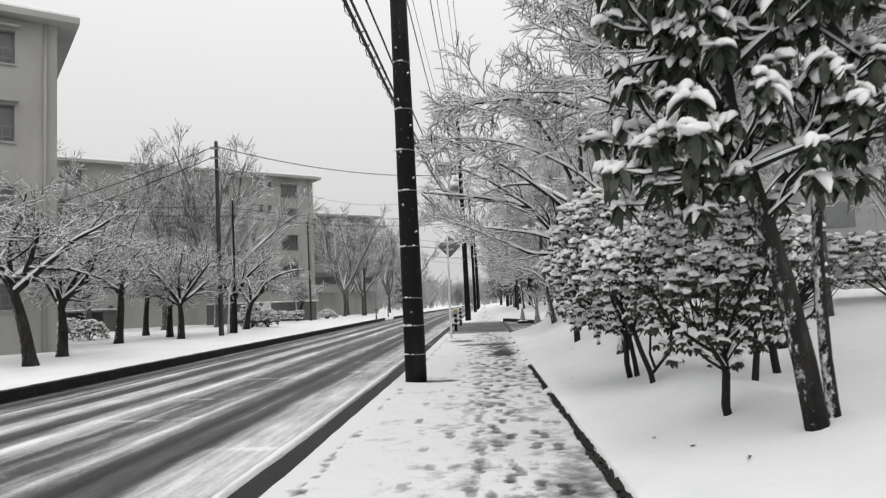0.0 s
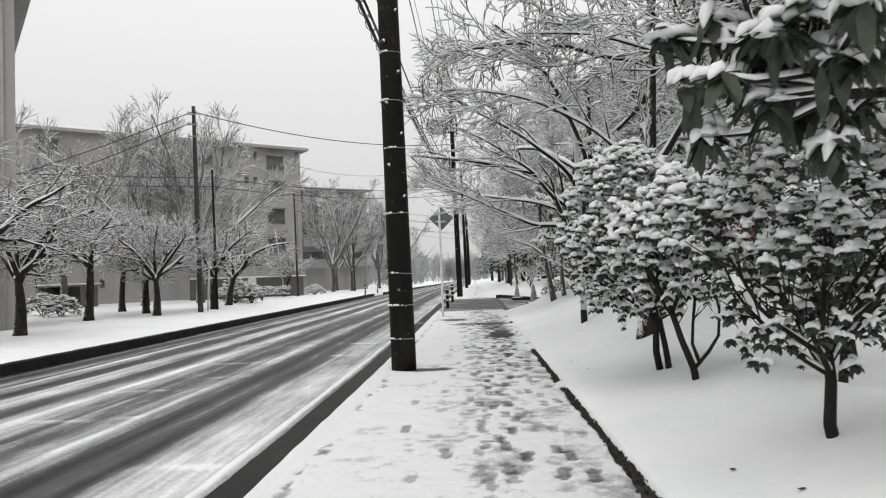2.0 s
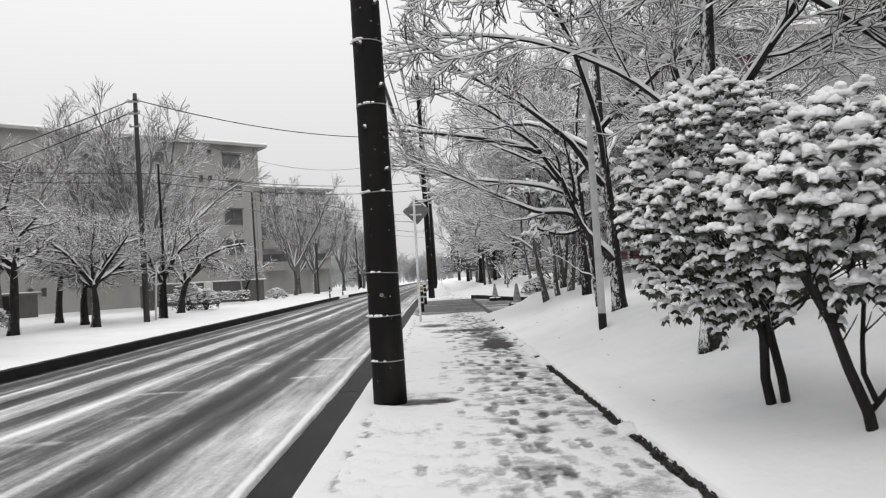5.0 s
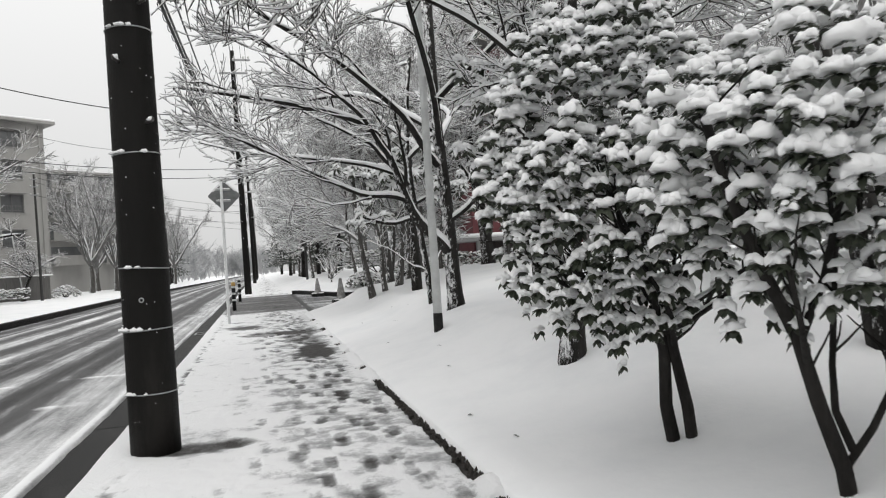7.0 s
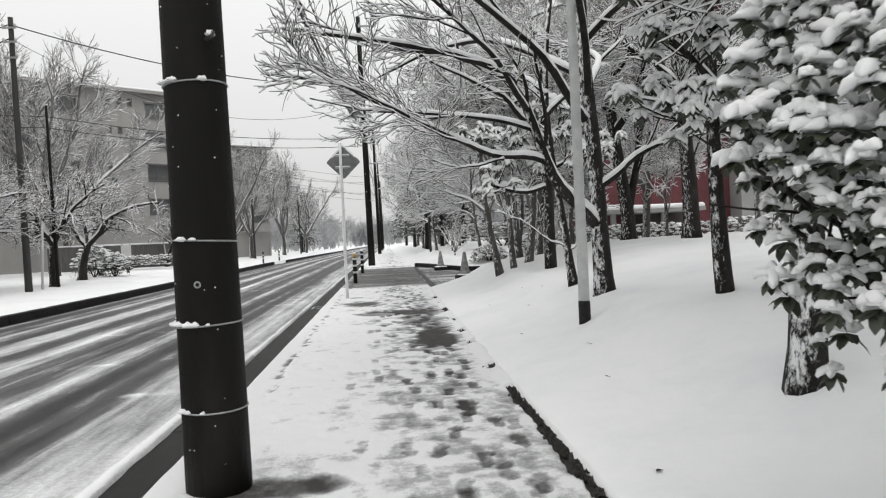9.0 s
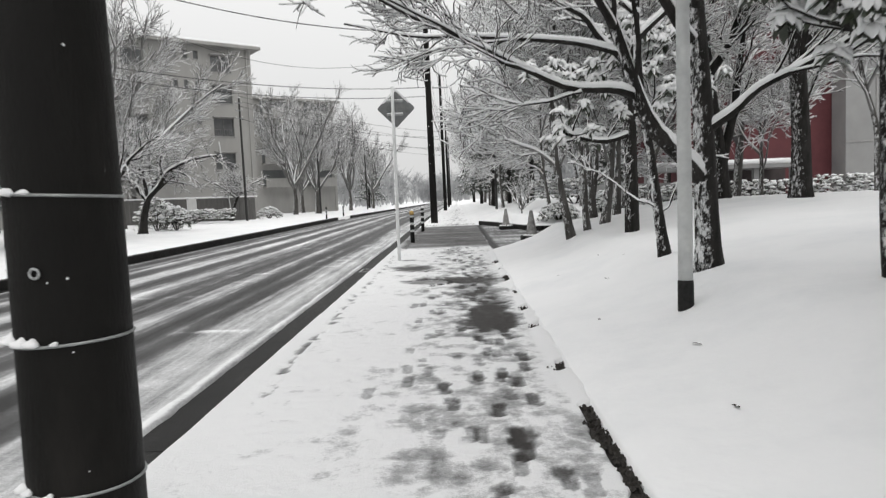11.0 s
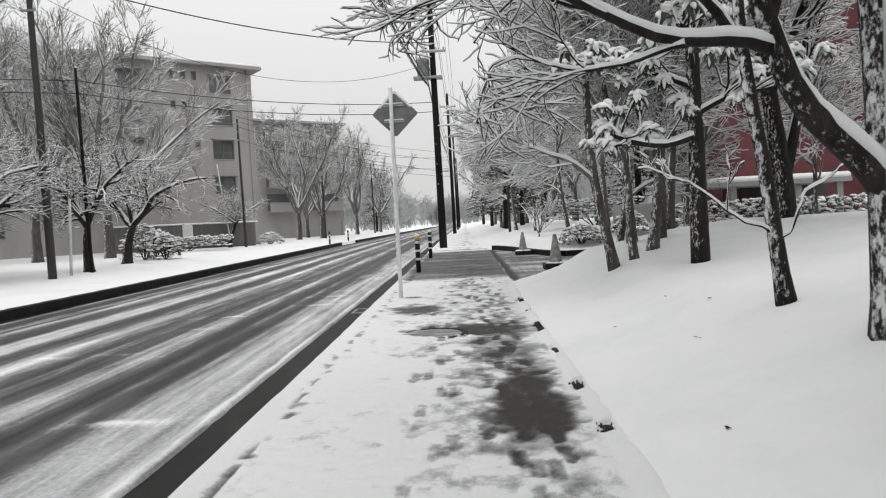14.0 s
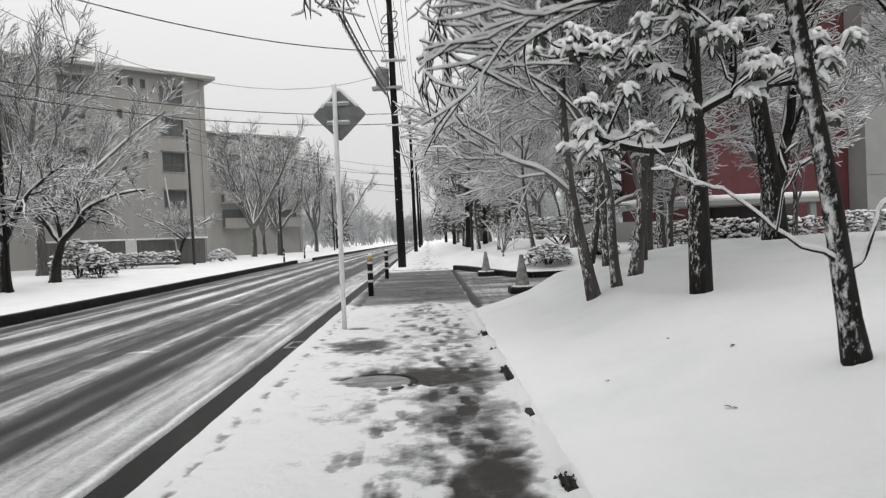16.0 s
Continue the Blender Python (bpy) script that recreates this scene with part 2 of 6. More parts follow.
# ---- mesh helpers ----
class Geo:
    """Vertices and faces of one part."""

    def __init__(self):
        self.v, self.f = [], []

    def tube(self, pts, radii, sides=6, cap=True):
        base, n = len(self.v), len(pts)
        up = Vector((0.31, 0.17, 0.93))
        d0 = (pts[-1] - pts[0]).normalized()
        if abs(d0.dot(up)) > 0.9:
            up = Vector((0.95, 0.2, 0.1))
        for i, p in enumerate(pts):
            d = pts[min(i + 1, n - 1)] - pts[max(i - 1, 0)]
            a = d.cross(up).normalized()
            b = a.cross(d).normalized()
            r = radii[i]
            for k in range(sides):
                t = 2 * math.pi * k / sides
                q = p + a * (r * math.cos(t)) + b * (r * math.sin(t))
                self.v.append(q)
        for i in range(n - 1):
            for k in range(sides):
                k2 = (k + 1) % sides
                o = base + i * sides
                self.f.append((o + k, o + k2, o + sides + k2, o + sides + k))
        if cap:
            self.f.append(tuple(base + k for k in reversed(range(sides))))
            self.f.append(tuple(base + (n - 1) * sides + k for k in range(sides)))

    def snow(self, pts, radii, rng, thick=1.0, full=False, least=0.0, width=1.0):
        """Snow lying along the upper side of a branch."""
        n = len(pts)
        prof = ((-0.92, 0.2), (-0.95, 0.62), (-0.6, 1.02), (0.0, 1.2), (0.6, 1.02), (0.95, 0.62), (0.92, 0.2)) if full else ((-1.0, 0.3), (0.0, 1.2), (1.0, 0.3))
        k, base, rings = len(prof), len(self.v), 0
        low = 0.5 if thick < 0.72 else 0.25
        for i, p in enumerate(pts):
            d = (pts[min(i + 1, n - 1)] - pts[max(i - 1, 0)]).normalized()
            h = math.sqrt(max(0.0, 1 - d.z * d.z))
            s = Vector((d.y, -d.x, 0))
            s = s.normalized() if s.length > 1e-4 else Vector((1, 0, 0))
            u = s.cross(d)
            if u.z < 0:
                u = -u
            r = radii[i]
            cover = max(0.0, h - 0.25) / 0.75 * rng.uniform(0.8, 1.1)
            t = (min(0.35, 0.3 * thick) * r + 0.012 * thick) * cover + least
            w = (r * 0.98 + 0.004 * thick) * min(1.0, 0.35 + cover) * width
            end = 0.35 if i == n - 1 else 1.0
            for a, b in prof:
                self.v.append(p + s * (a * w * end) + u * ((r * 0.35 + b * (0.65 * r + t)) * (0.5 + 0.5 * end) if b > 0.5 else r * low))
            rings += 1
        for i in range(rings - 1):
            o = base + i * k
            for j in range(k):
                j2 = (j + 1) % k
                self.f.append((o + j, o + j2, o + k + j2, o + k + j))
        self.f.append(tuple(base + j for j in reversed(range(k))))
        self.f.append(tuple(base + (rings - 1) * k + j for j in range(k)))

    def blob(self, c, rx, ry, rz, rng, lump=0.2):
        """A soft lump: a squashed ball with an uneven skin and a flattened underside."""
        base = len(self.v)
        ph = rng.uniform(0, 6.28)
        for x, y, z in BALL_V:
            e = 1 + lump * math.sin(3.1 * x + ph) * math.cos(2.7 * y - ph) + lump * 0.5 * math.sin(5 * z + 2 * ph + 4 * x)
            zz = z * 0.45 if z < 0 else z
            self.v.append(Vector((c[0] + x * rx * e, c[1] + y * ry * e, c[2] + zz * rz * e)))
        for a, b, cc in BALL_F:
            self.f.append((base + a, base + b, base + cc))

    def leaf(self, p, d, length, width, droop):
        """A folded, drooping leaf with a pointed tip."""
        base = len(self.v)
        s = Vector((d.y, -d.x, 0))
        s = s.normalized() if s.length > 1e-4 else Vector((1, 0, 0))
        up = s.cross(d)
        if up.z < 0:
            up = -up
        for t, w in ((0.0, 0.15), (0.4, 1.0), (0.8, 0.72)):
            q = p + d * (length * t) + Vector((0, 0, -droop * length * t * t))
            self.v += [q + s * (0.5 * w * width) + up * (0.12 * w * width), q, q - s * (0.5 * w * width) + up * (0.12 * w * width)]
        self.v.append(p + d * length + Vector((0, 0, -droop * length)))
        for o in (0, 3):
            b = base + o
            self.f += [(b, b + 1, b + 4, b + 3), (b + 1, b + 2, b + 5, b + 4)]
        b = base + 6
        self.f += [(b, b + 1, b + 3), (b + 1, b + 2, b + 3)]

    def box(self, x0, x1, y0, y1, z0, z1, m=None, bev=0.0):
        """A box, its upright and top edges cut back by bev, turned by m."""
        base = len(self.v)
        if bev:
            rings = ((z0, 0.0), (z1 - bev, 0.0), (z1, bev))
        else:
            rings = ((z0, 0.0), (z1, 0.0))
        for z, i in rings:
            for x, y in ((x0 + i, y0 + i), (x1 - i, y0 + i), (x1 - i, y1 - i), (x0 + i, y1 - i)):
                q = Vector((x, y, z))
                self.v.append(m @ q if m else q)
        for r in range(len(rings) - 1):
            for k in range(4):
                k2, o = (k + 1) % 4, base + 4 * r
                self.f.append((o + k, o + k2, o + 4 + k2, o + 4 + k))
        e = base + 4 * (len(rings) - 1)
        self.f += [(base + 3, base + 2, base + 1, base), (e, e + 1, e + 2, e + 3)]

    def lathe(self, prof, sides=20, at=(0, 0, 0)):
        """A turned shape from rows of (radius, height)."""
        base = len(self.v)
        for r, z in prof:
            for k in range(sides):
                t = 2 * math.pi * k / sides
                self.v.append(Vector((at[0] + r * math.cos(t), at[1] + r * math.sin(t), at[2] + z)))
        for i in range(len(prof) - 1):
            for k in range(sides):
                k2, o = (k + 1) % sides, base + i * sides
                self.f.append((o + k, o + k2, o + sides + k2, o + sides + k))
        self.f.append(tuple(base + k for k in reversed(range(sides))))
        self.f.append(tuple(base + (len(prof) - 1) * sides + k for k in range(sides)))

    def mesh(self, name, mat, smooth=True):
        me = bpy.data.meshes.new(name)
        me.from_pydata([tuple(q) for q in self.v], [], self.f)
        me.materials.append(mat)
        if smooth:
            me.polygons.foreach_set("use_smooth", [True] * len(me.polygons))
        me.update()
        return me


def unit_ball(sub):
    b = bmesh.new()
    bmesh.ops.create_icosphere(b, subdivisions=sub, radius=1.0)
    b.verts.index_update()
    vs = [tuple(q.co) for q in b.verts]
    fs = [tuple(q.index for q in f.verts) for f in b.faces]
    b.free()
    return vs, fs


BALL_V, BALL_F = unit_ball(2)


def part(name, geo, mat, parent, label="", smooth=True):
    """One mesh under a thing."""
    ob = new(name, geo.mesh(name, mat, smooth))
    ob.parent = parent
    if label:
        ob["label"] = label
    if name in ("snow", "snow_flecks", "foliage", "crown"):
        ob["kind"] = "stuff"
    return ob


def thing(name, at, label, category, group=""):
    ob = new(name)
    ob.empty_display_size = 0.2
    ob.matrix_basis = pose(*at) if not isinstance(at, Matrix) else at
    return tagged(ob, label, category, group)


def piece(name, geo, mat, label, category="", kind="structure", smooth=True):
    ob = new(name, geo.mesh(name, mat, smooth))
    return tagged(ob, label, category, "", kind)


def field(x, y, scale, seed):
    """Smooth random numbers from 0 to 1 over arrays of places."""
    u, w = np.asarray(x, float) / scale + seed * 17.31, np.asarray(y, float) / scale - seed * 9.77
    i, j = np.floor(u), np.floor(w)
    a, b = u - i, w - j
    a, b = a * a * (3 - 2 * a), b * b * (3 - 2 * b)

    def dice(p, q):
        h = np.sin(p * 127.1 + q * 311.7 + seed * 74.7) * 43758.5453
        return h - np.floor(h)

    return (dice(i, j) * (1 - a) + dice(i + 1, j) * a) * (1 - b) + (dice(i, j + 1) * (1 - a) + dice(i + 1, j + 1) * a) * b


def smooth_step(lo, hi, v):
    t = np.clip((np.asarray(v, float) - lo) / (hi - lo), 0, 1)
    return t * t * (3 - 2 * t)


def sheet(name, xs, ys, height, mat, depth=None):
    """A grid of ground with a height, and a stored snow depth, at each place."""
    gx, gy = np.meshgrid(xs, ys)
    gz = height(gx, gy)
    nx, ny = len(xs), len(ys)
    idx = np.arange(nx * ny).reshape(ny, nx)
    quads = np.stack([idx[:-1, :-1], idx[:-1, 1:], idx[1:, 1:], idx[1:, :-1]], -1).reshape(-1, 4)
    me = bpy.data.meshes.new(name)
    me.from_pydata(np.stack([gx, gy, gz], -1).reshape(-1, 3).tolist(), [], quads.tolist())
    me.polygons.foreach_set("use_smooth", [True] * len(me.polygons))
    me.materials.append(mat)
    if depth is not None:
        at = me.attributes.new("snow_depth", "FLOAT", "POINT")
        at.data.foreach_set("value", depth(gx, gy).reshape(-1).astype(np.float32))
    me.update()
    return new(name, me)


# ---- the lie of the land ----
KERB_X, GUTTER_X, EDGE_X, FAR_X = -1.33, -1.80, 0.87, -8.0


def rise(y):
    """The street climbs gently ahead."""
    return 0.006 * (np.clip(y, 12.0, 55.0) - 12.0)


def drive_near(x):
    return 24.3 + np.clip((np.asarray(x, float) - 1.0) * 0.55, 0, 4.0)


def drive_far(x):
    return 31.9 + 6.2 * (1 - smooth_step(0.9, 3.0, x))


def in_drive(x, y):
    """1 inside the side entrance, 0 on the banks."""
    near = smooth_step(-0.3, 0.7, y - drive_near(x))
    return near * (y < drive_far(x))


def bank(x, y):
    """Height of the snow bank beside the pavement above the street."""
    h = np.interp(x, (0.9, 1.05, 1.35, 1.85, 2.4, 2.9, 4.0, 6.0, 10.0, 40.0), (0.035, 0.085, 0.14, 0.265, 0.53, 0.60, 0.78, 0.96, 1.0, 0.9))
    g = np.interp(y, (-20, 4, 7, 9.5, 11.0, 13.0, 26.0, 33.0, 36.0, 44.0), (0.5, 0.55, 0.5, 0.56, 0.8, 1.0, 1.0, 0.75, 0.7, 0.7))
    edge = np.interp(y, (-20, 7.6, 9.0, 11.0, 13.0, 44.0), (0.85, 0.85, 0.56, 0.8, 1.0, 1.0))
    g = g + (np.maximum(edge, g) - g) * (1 - smooth_step(1.9, 3.0, x))
    g = g + (1 - g) * (1 - smooth_step(0.95, 1.3, x))
    return h * g + 0.03 * (field(x, y, 1.7, 3) - 0.5) * smooth_step(1.2, 2.0, x)


def verge(x, y):
    """Height of the ground beyond the far kerb."""
    h = np.interp(-x, (8.0, 9.6, 11.0, 13.0, 16.0, 40.0), (0.02, 0.05, 0.10, 0.14, 0.15, 0.15))
    return h + 0.05 * (field(x, y, 2.6, 5) - 0.5) * smooth_step(9.5, 10.5, -x)


def land(x, y):
    x, y = np.asarray(x, float), np.asarray(y, float)
    island = np.where(y > 31.0, 0.14 + 0.86 * smooth_step(0.3, 3.2, y - drive_far(x)), 1.0)
    right = bank(x, y) * island * (1 - in_drive(x, y)) - 0.10 * in_drive(x, y)
    z = np.where(x > EDGE_X + 0.02, right, np.where(x < FAR_X - 0.15, verge(x, y), -0.35))
    return z + rise(y)


def lift(x, y):
    return float(land(x, y))

# ---- ground, road and pavement ----
def spread(*runs):
    out = []
    for a, b, step in runs:
        out += list(np.arange(a, b, step))
    return np.array(out + [runs[-1][1]])


ground = sheet("ground",
               spread((-420, -60, 40), (-60, -16, 2.0), (-16, -8.2, 0.35), (-8.2, -8.12, 0.06), (-8.12, 0.8, 1.5), (0.88, 0.93, 0.03), (0.93, 4.5, 0.09), (4.5, 14, 0.5), (14, 60, 3), (60, 420, 40)),
               spread((-60, 0, 3), (0, 24, 0.16), (24, 37, 0.12), (37, 60, 0.6), (60, 140, 4), (140, 700, 40)), land, GROUND_SNOW)
tagged(ground, "smooth deep fresh snow over banks and verges", "ground", "", "structure")


rng = random.Random(27)
CROSS = [(rng.choice((-2.5, -3.6, -2.4, -4.2, -6.8)) + rng.uniform(-0.2, 0.2), y + rng.uniform(-0.5, 0.5), rng.uniform(0.3, 0.6)) for y in np.arange(3.0, 75.0, 1.25)]


def road_depth(x, y):
    """Snow left on the road: cleared along the wheel tracks, ridged between them."""
    wob = 0.08 * (field(0 * x, y, 9.0, 11) - 0.5) + 0.03 * (field(0 * x, y, 2.5, 12) - 0.5)
    u = x + wob
    d = np.full(np.shape(x), 0.405)
    for c, w, k in ((-3.12, 0.16, 0.46), (-2.74, 0.13, 0.48), (-3.9, 0.18, 0.30), (-4.3, 0.12, 0.22), (-5.2, 0.2, 0.34), (-6.25, 0.22, 0.34), (-7.4, 0.22, 0.34), (-6.85, 0.08, 0.18)):
        d = d - k * np.exp(-((u - c) / w) ** 2)
    for c, w, k in ((-5.62, 0.16, 0.28), (-1.84, 0.05, 0.32), (-4.72, 0.11, 0.36), (-3.5, 0.07, 0.2), (-6.65, 0.09, 0.24), (-5.85, 0.06, 0.2), (-7.85, 0.12, 0.25), (-2.15, 0.22, 0.16)):
        d = d + k * np.exp(-((u - c) / w) ** 2) * (0.55 + 0.9 * field(x, y, 3.0, int(-c * 10)))
    d = d + 0.20 * (field(u * 11, y * 0.16, 1.0, 21) - 0.5) + 0.15 * (field(u * 24, y * 0.3, 1.0, 22) - 0.5) + 0.18 * (field(x * 3, y * 0.7, 1.0, 24) - 0.5) + 0.12 * (field(x * 9, y * 2.2, 1.0, 28) - 0.5)
    # more snow lies on the lower stretch, most of it beside the gutter
    d = d + (1 - smooth_step(8.0, 14.0, y)) * (0.05 + 0.16 * np.exp(-((u + 2.15) / 0.3) ** 2))
    # lumps dropped across the lanes
    for c, yy, w in CROSS:
        near = np.abs(y - yy) < 0.3
        if near.any():
            d[near] += 0.34 * np.exp(-((y[near] - yy - 0.12 * (x[near] - c)) / 0.055) ** 2) * np.exp(-((x[near] - c) / w) ** 4) * (0.3 + field(x[near], y[near], 0.2, 29))
    return np.clip(0.42 + 0.82 * (d - 0.415), 0, 1)


def road_height(x, y):
    crown = 0.05 * (1 - ((x + 4.9) / 3.2) ** 2)
    ragged = smooth_step(-0.01, 0.012, x - GUTTER_X - 0.05 * field(x * 0, y, 1.3, 25) - 0.018 * field(x * 0, y, 0.13, 26) + 0.03)
    return rise(y) - 0.155 + crown + 0.028 * road_depth(x, y) - 0.06 * ragged + 0.016 * (1 - ragged) * smooth_step(-1.95, -1.84, x) * (0.5 + field(x, y, 0.13, 66))


road = sheet("road", spread((FAR_X + 0.28, GUTTER_X - 0.3, 0.04), (GUTTER_X - 0.3, GUTTER_X + 0.12, 0.02)), spread((-30, 2, 0.8), (2, 40, 0.12), (40, 80, 0.5), (80, 420, 6)), road_height, ROAD_SNOW, road_depth)
tagged(road, "wet asphalt road with slushy snow between dark wheel tracks", "road", "", "structure")

rng = random.Random(7)
FOOT = []
for lane, start, lean in ((0.16, 2.2, 0.012), (0.42, 2.5, 0.0), (-0.12, 2.35, 0.006), (0.30, 2.9, 0.008), (-0.45, 3.2, 0.015), (0.58, 2.4, -0.004), (0.05, 2.7, 0.004), (-0.3, 2.1, 0.01), (0.22, 2.45, 0.01), (0.5, 2.15, 0.002), (0.34, 2.05, -0.002), (0.0, 2.3, -0.01)):
    y, side = start, 1
    while y < 25.5:
        x = lane + side * 0.085 + lean * (y - 8) + rng.uniform(-0.05, 0.05) + 0.10 * math.sin(y * 0.35 + lane * 9)
        if rng.random() < (0.9 if lane > 0 else 0.62):
            FOOT.append((x, y, rng.uniform(-0.15, 0.15), rng.uniform(0.15, 1.0) * (1.0 if lane > 0 else 0.8)))
        y += rng.uniform(0.52, 0.66)
        side = -side


def path_depth(x, y):
    """Snow left on the pavement: trodden, thin towards the bank, melted over covers and drains."""
    d = 0.87 + 0.16 * (field(x, y, 0.5, 31) - 0.5) + 0.22 * (field(x, y, 0.16, 32) - 0.5) + 0.2 * (field(x, y, 0.06, 30) - 0.5)
    trod = np.exp(-((x - 0.15) / 0.55) ** 2)
    d = d - 0.17 * trod * smooth_step(0.45, 0.8, field(x * 1.3, y * 0.8, 0.3, 33)) - 0.20 * trod * smooth_step(0.45, 0.75, field(x * 1.2, y * 0.8, 0.12, 34))
    slush = smooth_step(0.15, 0.75, x) * (0.45 + 0.3 * smooth_step(12.5, 16, y)) * (1 - 0.75 * smooth_step(0.66, 0.82, x + 0.1 * field(x * 0, y, 0.4, 51)) * smooth_step(12.6, 13.6, y)) * (1 - smooth_step(22, 24, y)) * smooth_step(7, 9, y)
    d = d - (0.26 + 0.04 * (1 - smooth_step(13.0, 14.0, y))) * slush * (0.2 + 1.0 * field(x, y, 0.3, 35)) - 0.18 * slush * smooth_step(0.35, 0.7, field(x, y, 0.08, 35)) - 0.12 * slush * smooth_step(0.35, 0.75, field(x, y, 0.9, 46))
    early = smooth_step(0.15, 0.8, x) * (1 - smooth_step(3.0, 8.0, y))
    d = d - 0.34 * early * (0.3 + field(x * 2, y * 1.5, 0.5, 36)) - 0.24 * early * smooth_step(0.35, 0.7, field(x, y, 0.08, 36))

    def melt(cx, cy, rx, ry, k):
        r = np.sqrt(((x - cx) / rx) ** 2 + ((y - cy) / ry) ** 2) + 0.6 * (field(x, y, 0.28, 37) - 0.5) + 0.4 * (field(x, y, 0.09, 47) - 0.5)
        return k * (1 - smooth_step(0.45, 1.35, r))

    d = d - melt(0.5, 16.1, 0.28, 0.85, 0.85) - melt(-0.27, 19.2, 0.36, 0.36, 0.6) - melt(0.12, 19.25, 0.42, 0.3, 0.62) - melt(0.45, 19.2, 0.45, 0.5, 0.35) - melt(0.4, 17.9, 0.42, 0.8, 0.28) - melt(-0.62, 21.1, 0.38, 0.55, 0.7)
    d = d - melt(-0.72, 11.05, 0.38, 0.16, 0.6) - melt(-0.78, 22.6, 0.2, 0.12, 0.55)
    # the entrance strip is driven over
    ent = smooth_step(25.0, 26.6, y) * (1 - smooth_step(36.6, 38.0, y))
    d = d * (1 - 0.52 * ent) - ent * (0.0 + 0.26 * field(x * 0.6, y * 2.0, 0.8, 38))
    d = d - 0.7 * np.exp(-((y - 38.4) / 0.14) ** 2)
    d = d + 0.25 * np.exp(-((x - KERB_X) / 0.1) ** 2)
    d = d - 0.5 * np.exp(-((x + 1.15 + 0.12 * (field(x * 0, y, 0.5, 50) - 0.5)) / 0.045) ** 2) * smooth_step(0.4, 0.75, field(x * 2, y, 0.09, 48)) * smooth_step(0.2, 0.5, field(x * 0, y, 1.6, 49))
    d = np.maximum(d, 0.02 + 0.34 * field(x, y, 0.045, 63) * field(x, y, 0.25, 64))
    for fx, fy, turn, k in FOOT:
        near = (np.abs(y - fy) < 0.22) & (np.abs(x - fx) < 0.16)
        if not near.any():
            continue
        px, py = x[near] - fx, y[near] - fy
        a = (px * math.cos(turn) + py * math.sin(turn)) / (0.046 - 0.012 * np.cos(py * 26))
        b = (-px * math.sin(turn) + py * math.cos(turn)) / 0.145
        d[near] -= 0.38 * k * (1 - smooth_step(0.9, 1.06, np.sqrt(a * a + b * b) + 0.3 * (field(px + fx, py + fy, 0.05, 39) - 0.5)))
    closed = smooth_step(EDGE_X - 0.08, EDGE_X - 0.01, x) * (1 - open_gap(y)) * ((y < 24.0) | (y > 38.5))
    return np.clip(d + (1 - d) * closed, 0, 1)


def open_gap(y):
    """1 where the soil gap beside the bank lies open, 0 where snow has closed it."""
    return np.maximum(1 - smooth_step(12.9, 13.1, y), smooth_step(0.68, 0.74, field(np.asarray(y, float) * 0, y, 0.5, 44)) * (np.asarray(y) < 22.8)) * smooth_step(0.12, 0.16, field(np.asarray(y, float) * 0, y, 0.35, 45) + 0.5 * (np.asarray(y) < 8))


def path_height(x, y):
    lip = 0.03 * np.exp(-((x - KERB_X) / 0.09) ** 2)
    gap = smooth_step(-0.008, 0.008, x - EDGE_X + 0.055 - 0.035 * field(x * 0, y, 0.16, 42) - 0.02 * field(x * 0, y, 0.05, 43)) * open_gap(y)
    heap = 0.032 * smooth_step(EDGE_X - 0.09, EDGE_X + 0.04, x) * (1 - open_gap(y)) * ((y < 24.0) | (y > 38.5)) * (0.75 + 0.4 * field(x, y, 0.18, 65))
    return rise(y) - 0.012 + 0.022 * path_depth(x, y) + 0.4 * lip * field(x, y, 0.3, 41) - 0.11 * gap + heap


pavement = sheet("pavement", spread((KERB_X - 0.02, EDGE_X - 0.13, 0.024), (EDGE_X - 0.13, EDGE_X + 0.075, 0.012)), spread((-30, 2, 1.0), (2, 24, 0.025), (24, 42, 0.10), (42, 110, 0.6), (110, 420, 6)), path_height, PATH_SNOW, path_depth)
tagged(pavement, "narrow pavement under trodden snow with grey footprints and slush", "pavement", "", "structure")


def entrance_depth(x, y):
    d = 0.42 + 0.4 * (field(x * 0.6, y * 2.5, 1.2, 51) - 0.5) + 0.3 * (field(x * 2, y * 6, 1.0, 52) - 0.5)
    strip = np.exp(-((x - 1.06) / 0.07) ** 2)
    return np.clip(d - 0.6 * strip + 0.3 * (1 - smooth_step(0.0, 1.5, y - drive_near(x))), 0, 1)


entrance = sheet("entrance_drive", spread((EDGE_X - 0.03, 1.6, 0.03), (1.6, 30, 0.25)), spread((23.9, 38.6, 0.08)), lambda x, y: rise(y) - 0.03 + 0.03 * entrance_depth(x, y), ROAD_SNOW, entrance_depth)
tagged(entrance, "side entrance of wet asphalt under thin slush", "road", "", "structure")


# ---- kerbs, gutters and the edging, stone by stone ----
def stone_mesh(name, sx, sy, sz, mat, bev=0.012):
    g = Geo()
    g.box(-sx / 2, sx / 2, -sy / 2, sy / 2, 0, sz, None, bev)
    return g.mesh(name, mat, False)


def run_of_stones(name, label, piece_name, mesh, places, rest=None, rest_mat=None):
    top = thing(name, (0, 0, 0), label, "kerb")
    top["kind"] = "structure"
    for p in places:
        ob = new(piece_name, mesh)
        ob.parent = top
        ob.matrix_basis = pose(*p)
    if rest:
        far = part(piece_name + "_run", rest, rest_mat, top, smooth=False)
        far["kind"] = "stuff"
    return top


